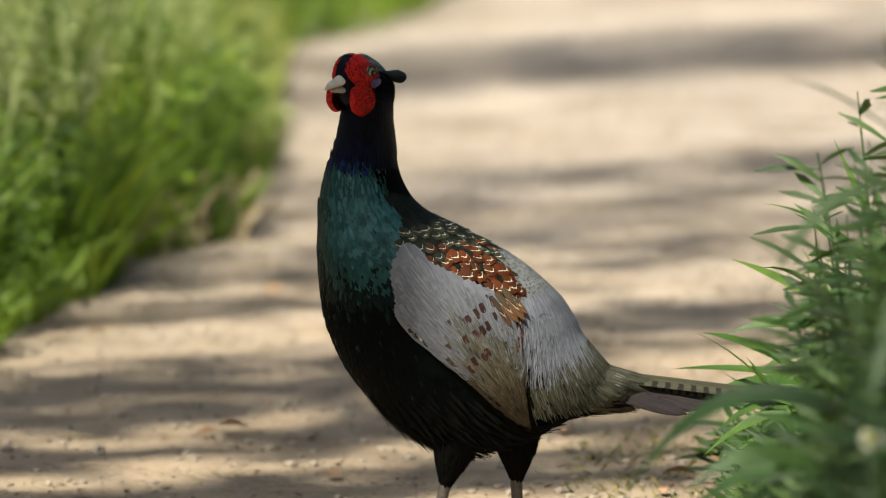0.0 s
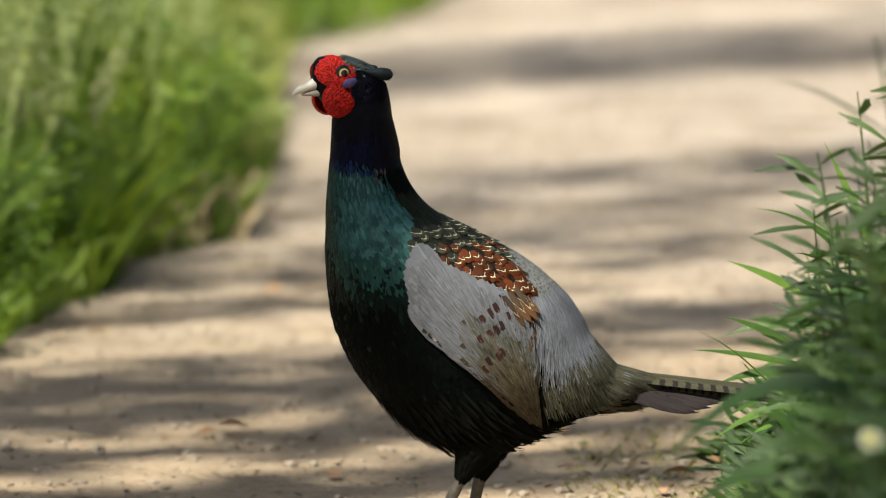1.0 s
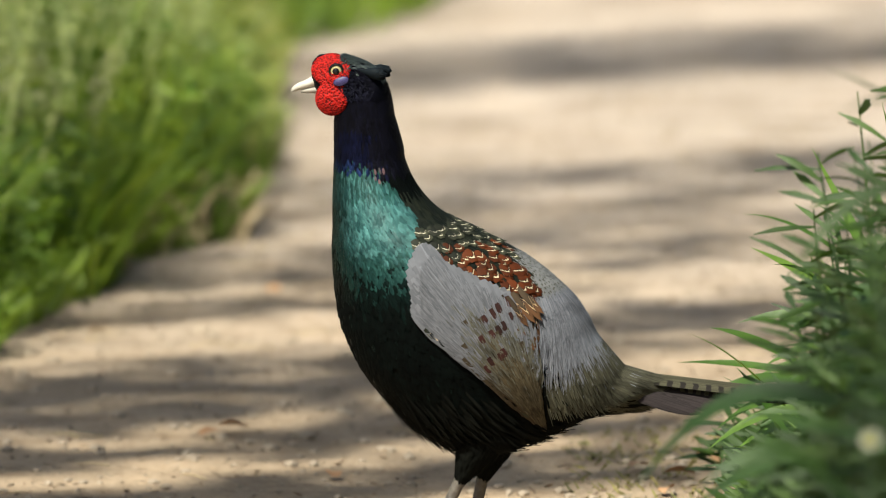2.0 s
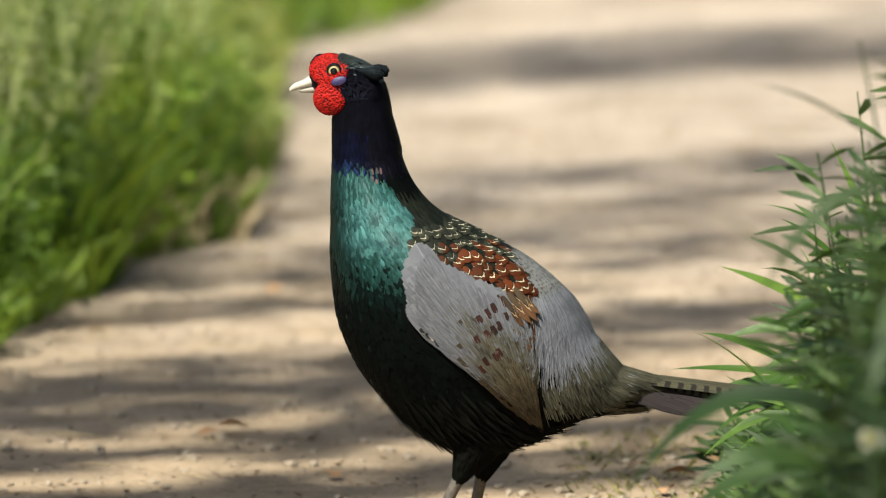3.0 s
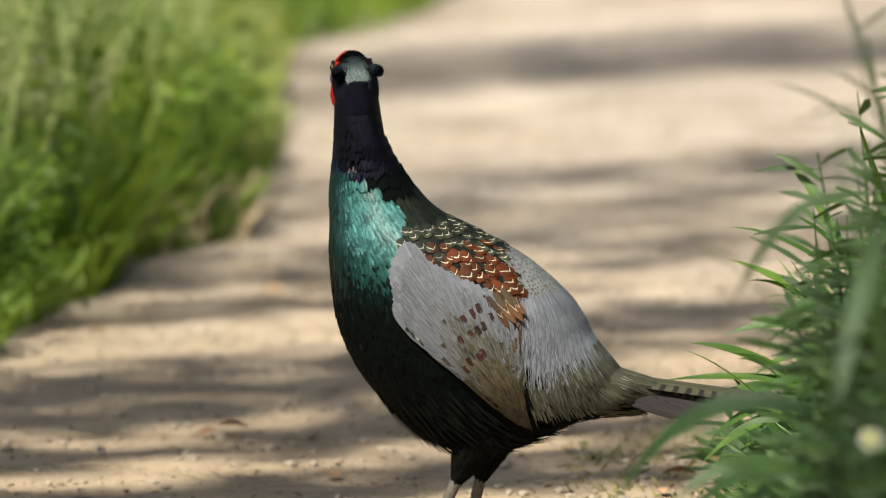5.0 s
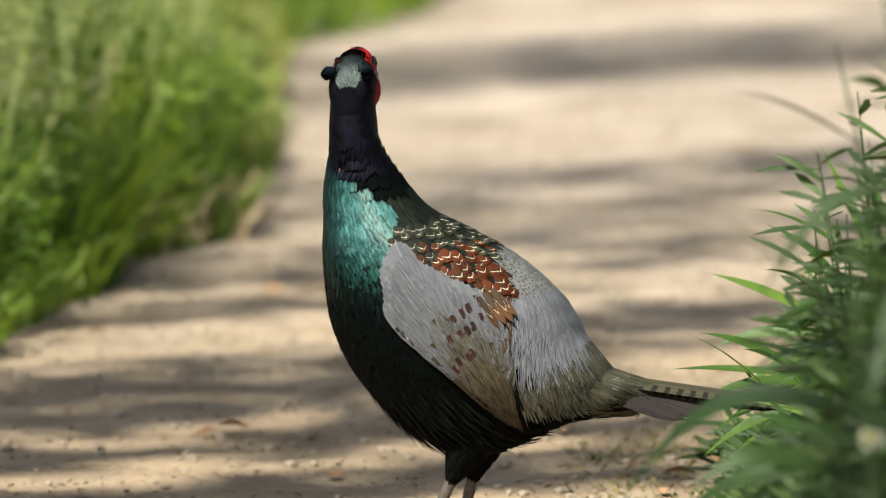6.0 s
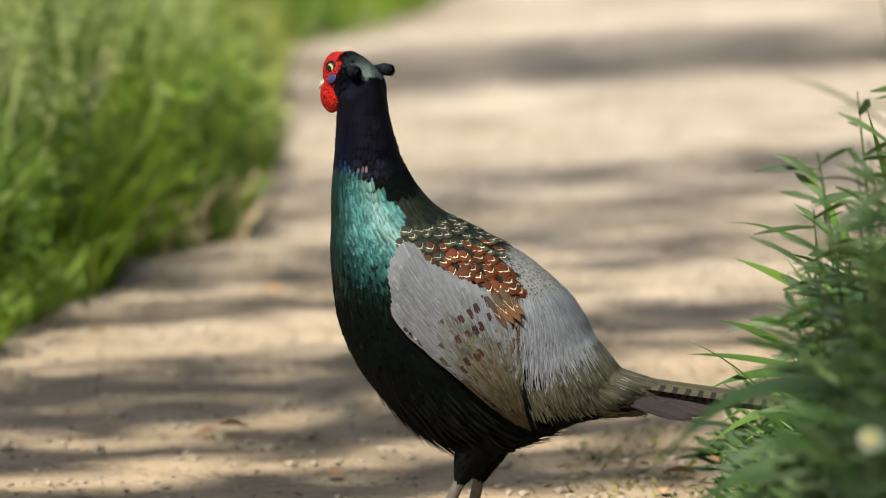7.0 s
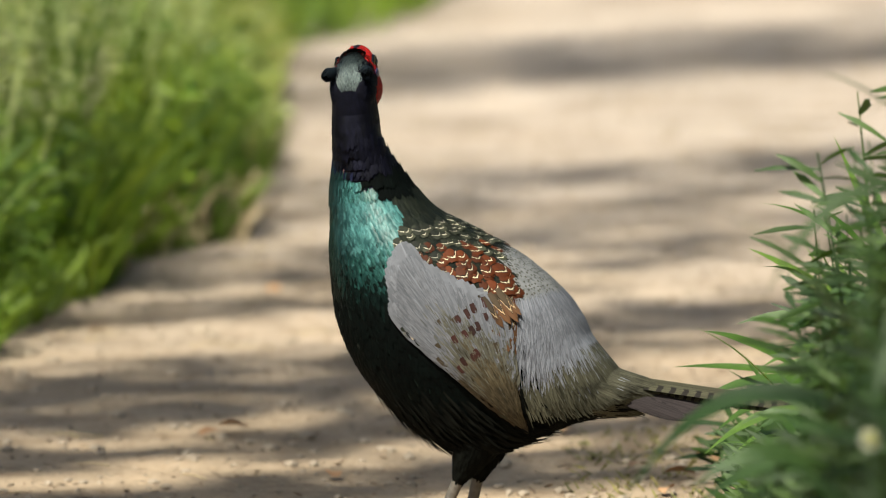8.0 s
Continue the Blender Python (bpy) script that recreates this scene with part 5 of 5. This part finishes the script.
# ---- tree beside the path: its crown shades the ground ----
def make_tree():
    rng = random.Random(33)
    root = new("roadside_tree")
    base = Vector((-7.5, -7.0, 0))
    root.matrix_basis = Matrix.Translation(base)
    drop = SUN / SUN.z
    v, f = tube([(0, 0, -0.2), (0.05, 0.02, 2.5), (0.1, -0.05, 5.5), (0.25, 0.1, 9.0), (0.35, 0.2, 13.0)], [0.36, 0.30, 0.25, 0.18, 0.06], 14)
    mesh_object("trunk", v, f, M_BARK, root)
    # shade wanted on the ground: centre, half sizes, share covered, height of the bough
    shades = [(0.36, 5.75, 0.52, 0.42, 0.52, 9.2), (0.36, 5.55, 0.40, 0.26, 0.34, 9.0), (0.35, 3.95, 0.45, 0.14, 0.52, 7.6), (0.32, 3.30, 0.42, 0.42, 0.36, 8.0), (0.30, 2.75, 0.30, 0.20, 0.36, 5.7),
              (0.32, 2.05, 0.22, 0.22, 0.55, 5.5), (0.20, 1.10, 0.20, 0.16, 0.60, 5.2), (0.20, 0.58, 0.25, 0.08, 0.50, 5.0), (-0.27, 1.25, 0.42, 0.25, 0.82, 5.2), (-0.34, 0.76, 0.30, 0.09, 0.80, 5.1),
              (-0.20, 0.46, 0.42, 0.11, 0.72, 5.0), (-0.19, 2.62, 0.20, 0.18, 0.50, 5.7), (-0.20, 2.18, 0.22, 0.13, 0.36, 5.5), (0.05, 0.92, 0.16, 0.06, 0.50, 5.0), (0.1, 7.2, 0.9, 0.3, 0.5, 6.9),
              (0.50, -1.2, 0.22, 0.7, 0.38, 5.2)]
    v = Vanes()
    limbs = []
    for gx, gy, rx, ry, cov, h in shades:
        h *= 1.35
        count = int(-math.log(1 - cov) * 4 * rx * ry / 0.0027)
        mid = Vector((gx, gy, 0)) + drop * h - base
        start = Vector((0.2, 0.05, 5.0 + rng.uniform(0, 3)))
        bend = start.lerp(mid, 0.5) + Vector((0, 0, 0.5))
        limbs.append(tube([start, start.lerp(bend, 0.5) + Vector((0, 0, 0.15)), bend, bend.lerp(mid, 0.6) + Vector((0, 0, 0.1)), mid + Vector((0, 0, 0.05))], [0.07, 0.05, 0.035, 0.02, 0.006], 8))
        for i in range(count):
            across = rng.uniform(-1, 1) + rng.gauss(0, 0.12)
            x, y, z = gx + across * rx, gy + (rng.uniform(-1, 1) + rng.gauss(0, 0.15)) * ry + 0.75 * across * rx, h + rng.uniform(-0.3, 0.3)
            p = Vector((x, y, 0)) + drop * z - base
            d = Vector((rng.uniform(-1, 1), rng.uniform(-1, 1), rng.uniform(-0.6, 0.3)))
            n = SUN + Vector((rng.uniform(-1, 1), rng.uniform(-1, 1), rng.uniform(-1, 1))) * 0.6
            n = n - d * n.dot(d) / d.length_squared
            v.add(p, d, n, rng.uniform(0.075, 0.125), rng.uniform(0.05, 0.075), 0, 0.1, 3, 0.5, 0.2)
    # the rest of the crown
    for i in range(5000):
        a, r, z = rng.uniform(0, 6.283), rng.random() ** 0.5 * 4.6, rng.uniform(7.5, 15.0)
        p = Vector((math.cos(a) * r * 1.1, math.sin(a) * r, z))
        g = p + base - drop * (p.z)
        if -1.4 < g.x < 1.5 and -3.2 < g.y < 9:
            continue
        d = Vector((rng.uniform(-1, 1), rng.uniform(-1, 1), rng.uniform(-0.6, 0.3)))
        v.add(p, d, Vector((rng.uniform(-1, 1), rng.uniform(-1, 1), 1.2)), rng.uniform(0.10, 0.17), rng.uniform(0.07, 0.10), 0, 0.1, 3, 0.5, 0.2)
    for b in limbs:
        mesh_object("limb", *b, M_BARK, root)
    tagged(v.build("crown", M_TREE, root), kind="stuff")
    # unseen bough in the wind, added to shade the bird's head at first
    aim_at = Vector((-0.098, -0.03, 0.34)) + drop * 4.6 - base
    hinge = aim_at + Vector((-1.6, 1.3, 0.2))
    v = Vanes()
    for i in range(400):
        p = aim_at + Vector((rng.gauss(0, 0.028), rng.gauss(0, 0.035), rng.gauss(0, 0.03) + rng.choice((-0.15, -0.11, -0.06, -0.02, 0.03)))) - hinge
        d = Vector((rng.uniform(-1, 1), rng.uniform(-1, 1), rng.uniform(-0.6, 0.3)))
        n = SUN + Vector((rng.uniform(-1, 1), rng.uniform(-1, 1), rng.uniform(-1, 1))) * 0.4
        v.add(p, d, n - d * n.dot(d) / d.length_squared, rng.uniform(0.04, 0.06), rng.uniform(0.025, 0.04), 0, 0.1, 3, 0.5, 0.2)
    bough = mesh_object("bough", *tube([(0, 0, 0), (aim_at - hinge) * 0.5 + Vector((0, 0, 0.05)), aim_at - hinge], [0.02, 0.012, 0.004], 7), M_BARK, root)
    tagged(v.build("bough_leaves", M_TREE, bough), kind="stuff")
    stem = Vector((0.2, 0.05, 3.2))
    mesh_object("limb", *tube([stem, stem.lerp(hinge, 0.5) + Vector((0, 0, 0.3)), hinge], [0.06, 0.04, 0.02], 8), M_BARK, root)
    tagged(root, "leafy roadside tree shading the path", "tree")
    return bough, hinge


bough, bough_hinge = make_tree()


def make_grove():
    """Unseen trees added to close both sides and behind against sky light."""
    rng = random.Random(44)
    root = new("grove_tree")
    v, f = tube([(0, 0, -0.3), (0.05, 0, 2.0), (-0.1, 0.1, 4.0), (0.1, 0, 6.0), (0.1, 0.1, 8.0)], [0.28, 0.22, 0.18, 0.12, 0.04], 12)
    mesh_object("trunk", v, f, M_BARK, root)
    leaves = Vanes()
    for i in range(9):
        a, z = i * 2.4, 2.0 + 0.6 * i
        r = 2.6 * math.sin(math.pi * (0.25 + 0.08 * i))
        end = Vector((math.cos(a) * r, math.sin(a) * r, z + 1.0))
        start = Vector((0, 0, z))
        mesh_object("limb", *tube([start, start.lerp(end, 0.5) + Vector((0, 0, 0.3)), end], [0.08, 0.05, 0.015], 7), M_BARK, root)
        for j in range(420):
            p = end * rng.uniform(0.45, 1.05) + Vector((rng.gauss(0, 0.6), rng.gauss(0, 0.6), rng.gauss(0, 0.55)))
            p.z = max(0.6, p.z if i > 1 else p.z - 1.0)
            d = Vector((rng.uniform(-1, 1), rng.uniform(-1, 1), rng.uniform(-0.6, 0.3)))
            leaves.add(p, d, Vector((rng.uniform(-1, 1), rng.uniform(-1, 1), 0.8)), rng.uniform(0.16, 0.28), rng.uniform(0.11, 0.18), 0, 0.1, 3, 0.5, 0.2)
    tagged(leaves.build("crown", M_TREE, root), kind="stuff")
    tagged(root, "unseen leafy tree added to hold back sky light", "tree", "trees beside the path")
    spots = [(7.5, -9), (6.8, -3), (7.6, 3), (7.0, 9), (-9.5, 6), (-8.6, 12), (-5, -21), (0.5, -22), (5.5, -19), (-14, -6), (-14, 1), (6.5, 16), (-7, 19), (-1, 26), (5, 24)]
    for i, (x, y) in enumerate(spots):
        m = pose(x, y, 0, 0, 0, i * 67)
        if i == 0:
            root.matrix_basis = m
        else:
            copy_thing(root, m)


make_grove()


# ---- stones and litter ----
def make_pebbles():
    rng = random.Random(2)
    bm = bmesh.new()
    bmesh.ops.create_icosphere(bm, subdivisions=1, radius=1)
    unit = [v.co.copy() for v in bm.verts]
    tri = [tuple(v.index for v in f.verts) for f in bm.faces]
    bm.free()
    verts, faces = [], []
    for i in range(4000):
        y = 0.2 + 6.0 * rng.random() ** 1.7
        x = rng.uniform(-0.55, 0.6)
        r = 0.0015 + 0.006 * rng.random() ** 4
        o = len(verts)
        sx, sy, sz = r * rng.uniform(0.8, 1.5), r * rng.uniform(0.8, 1.5), r * rng.uniform(0.5, 0.8)
        z = ground_height(x, y) + sz * 0.3
        for q in unit:
            verts.append((x + q.x * sx * rng.uniform(0.85, 1.1), y + q.y * sy, z + q.z * sz))
        faces += [tuple(k + o for k in f) for f in tri]
    tagged(mesh_object("pebbles", verts, faces, M_STONE, smooth=False), "small scattered pebbles and grit on the path", "stones", kind="stuff")


make_pebbles()


def make_dead_leaves():
    rng = random.Random(9)
    v, f, uv = leaf_strip(Vector((0, 0, 0.003)), Vector((1, 0, 0)), 0.035, 0.016, 0.25, 0.3, 0.5)
    first = None
    for x, y in ((-0.235, 0.90), (-0.19, 0.94), (0.235, 0.52), (0.26, 0.62), (0.21, 0.42), (0.28, 0.46), (-0.36, 1.9), (0.12, 0.95), (0.19, 0.60), (0.31, 0.5), (-0.10, 0.55), (-0.2, 2.3)):
        m = pose(x, y, ground_height(x, y) + 0.002, rng.uniform(-15, 15), rng.uniform(-10, 10), rng.uniform(0, 360))
        if first is None:
            first = tagged(mesh_object("dead_leaf", v, f, M_DRY, None, "", uv), "curled brown dead leaf lying on the dirt", "leaf", "dead leaves on the path")
            first.matrix_basis = m
        else:
            copy_thing(first, m)


make_dead_leaves()


def make_litter():
    rng = random.Random(77)
    flakes, twigs = Vanes(), []
    for i in range(5000):
        y = 0.15 + 4.5 * rng.random() ** 2.0
        x = rng.uniform(-0.6, 0.62)
        a = rng.uniform(0, 6.283)
        d = Vector((math.cos(a), math.sin(a), rng.uniform(-0.05, 0.35)))
        flakes.add(Vector((x, y, ground_height(x, y) + 0.0005)), d, Vector((rng.uniform(-0.3, 0.3), rng.uniform(-0.3, 0.3), 1)), rng.uniform(0.004, 0.014), rng.uniform(0.002, 0.006), 0.05, 0.1, 2, 0.5, 0.2)
    tagged(flakes.build("leaf_litter", M_LITTER), "crumbled brown leaf litter on the path", "leaves", kind="stuff")
    for i in range(60):
        y = 0.2 + 2.5 * rng.random() ** 1.6
        x = rng.uniform(-0.55, 0.55)
        a, ln = rng.uniform(0, 3.14), rng.uniform(0.02, 0.07)
        z = ground_height(x, y) + 0.0015
        twigs.append(tube([(x, y, z), (x + math.cos(a) * ln * 0.5, y + math.sin(a) * ln * 0.5, z + 0.002), (x + math.cos(a) * ln, y + math.sin(a) * ln, z)], [0.0009, 0.0008, 0.0005], 5))
    tagged(mesh_object("straw_bits", *joined(twigs), M_STRAW), "scattered bits of dry straw", "straw", kind="stuff")


make_litter()


def make_insect():
    root = new("flying_insect")
    v, f = tube([(-0.008, 0, 0), (-0.005, 0, 0), (0, 0, 0.0005), (0.005, 0, 0), (0.008, 0, 0)], [0.0006, 0.002, 0.0026, 0.002, 0.0008], 8)
    mesh_object("body", v, f, M_INSECT, root)
    for side in (1, -1):
        v, f, uv = leaf_strip(Vector((0, 0.001 * side, 0.002)), Vector((0.25, side, 0)).normalized(), 0.011, 0.005, 0.3, 0.1)
        mesh_object("wing", v, f, M_INSECT, root, uvs=uv)
    return tagged(root, "small dark brown insect flying over the path", "insect")


insect = make_insect()


# ---- what moves ----
def motions():
    # seconds, sideways, turn of the whole bird
    stance = [(0.0, 0.012, 2), (0.2, 0.0135, 4), (0.5, 0.0175, 6), (0.8, 0.0185, 6), (1.0, 0.019, 6), (1.2, 0.023, 4), (1.5, 0.026, 3), (3.0, 0.0235, 1), (3.5, 0.024, 0), (4.0, 0.0255, -1),
              (4.5, 0.025, -5), (6.0, 0.016, -10), (6.5, 0.018, -11), (7.0, 0.023, -10), (7.5, 0.0215, -11), (8.0, 0.0215, -11)]
    walk(bird, [(t, pose(x, 0, 0, 0, 0, 180 + yaw)) for t, x, yaw in stance])
    # seconds, heading of the head, nod, lean of the neck
    head = [(0.0, 52, 3, -7), (0.1, 25, 0, -6), (0.5, 22, 0, -2.8), (1.0, 20, 0, -1.8), (1.1, -8, 2, -1), (1.5, -8, 2, 0), (3.8, -8, 2, 0), (3.9, -68, 0, 2), (4.3, -70, 0, 2), (4.4, -75, 1, 3), (4.7, -76, 1, 3),
            (5.7, -100, 6, 2.6), (6.4, -100, 6, 2.6), (6.5, -64, 0, -0.8), (6.6, -56, 0, 0), (7.1, -54, 0, 1), (7.2, -62, 0, 2), (7.3, -102, 9, 4.5), (8.0, -102, 9, 4.5)]
    pivot, skull = NECK_RINGS[0][3], Vector((0.0925, 0, 0.388))
    neck_rows, head_rows = [[] for ob in bird_necks], []
    for t, heading, nod, lean in head:
        turn = heading - float(np.interp(t, [r[0] for r in stance], [r[2] for r in stance]))
        bend = Matrix.Translation(pivot + Vector((0.0006 * lean, 0, 0))) @ pose(0, 0, 0, 0, lean, 0)
        for rows, (k0, k1, share, axis) in zip(neck_rows, NECK_RINGS):
            part_lean = lean * min(1, 0.30 + 0.85 * share)
            bow = Matrix.Translation(pivot + Vector((0.0006 * part_lean, 0, 0))) @ pose(0, 0, 0, 0, part_lean, 0)
            rows.append((t, bow @ Matrix.Translation(axis - pivot) @ pose(0, 0, 0, 0, 0, share * turn)))
        head_rows.append((t, bend @ Matrix.Translation(skull - pivot) @ pose(0, 0, 0, 0, -nod, turn)))
    for ob, rows in zip(bird_necks, neck_rows):
        walk(ob, rows)
    walk(bird_head, head_rows)
    walk(bough, [(t, Matrix.Translation(bough_hinge) @ pose(0, 0, 0, 0, 0, a)) for t, a in ((0.0, 0), (0.6, -0.5), (1.02, -1.2), (1.12, -12), (1.6, -15), (3.0, -16), (5.0, -15), (8.0, -16))])
    left, right = bird_legs
    walk(left, [(t, pose(f - 0.004, 0.022, 0.099, 0, r, 0)) for t, f, r in ((0.0, 0.006, -4), (0.2, 0.006, -6), (0.4, -0.001, -10), (0.6, -0.008, -16), (1.0, -0.008, -18), (1.5, -0.003, -18), (3.5, -0.004, -18), (6.0, -0.008, -16), (8.0, -0.009, -16))])
    walk(right, [(t, pose(f - 0.004, -0.022, z + 0.006, 0, r, 0)) for t, f, z, r in ((0.0, -0.049, 0.093, 10), (0.1, -0.046, 0.095, -3), (0.2, -0.034, 0.102, -28), (0.3, -0.028, 0.100, -30), (0.4, -0.035, 0.094, -14), (0.5, -0.034, 0.093, -10), (0.6, -0.027, 0.093, -8), (0.8, -0.023, 0.093, -6), (1.0, -0.022, 0.093, -5), (1.5, -0.017, 0.093, -5), (3.5, -0.0165, 0.093, -5), (6.0, -0.012, 0.093, -5), (8.0, -0.011, 0.093, -5))])
    for ob, m, ph, h in reeds:
        rows = []
        for i in range(17):
            t = i * 0.5
            gust = 2.5 * math.sin(0.9 * t + 0.4) + 2.0 * math.sin(2.3 * t + ph) + 1.2 * math.sin(4.1 * t + 2 * ph)
            rows.append((t, m @ pose(0, 0, 0, 1.2 * math.sin(1.7 * t + ph), gust, 0)))
        walk(ob, rows)
    for ob, m, ph, speed in tussocks:
        walk(ob, [(t, m @ pose(0, 0, 0, 2.0 * math.sin(speed * t + ph), 2.0 * math.sin(0.8 * speed * t + 2 * ph), 0)) for t in (i * 0.5 for i in range(17))])
    walk(insect, [(0.0, pose(2.2, -0.2, 0.30, 0, 0, 180)), (3.5, pose(0.48, 0.0, 0.415, 0, 0, 180)), (3.7, pose(0.28, 0.0, 0.436, 0, 0, 180)),
                  (3.8, pose(0.18, 0.0, 0.452, 0, 0, 180)), (4.0, pose(-0.02, 0.1, 0.60, 0, 0, 180)), (8.0, pose(-6.0, 2.0, 3.5, 0, 0, 180))])


motions()
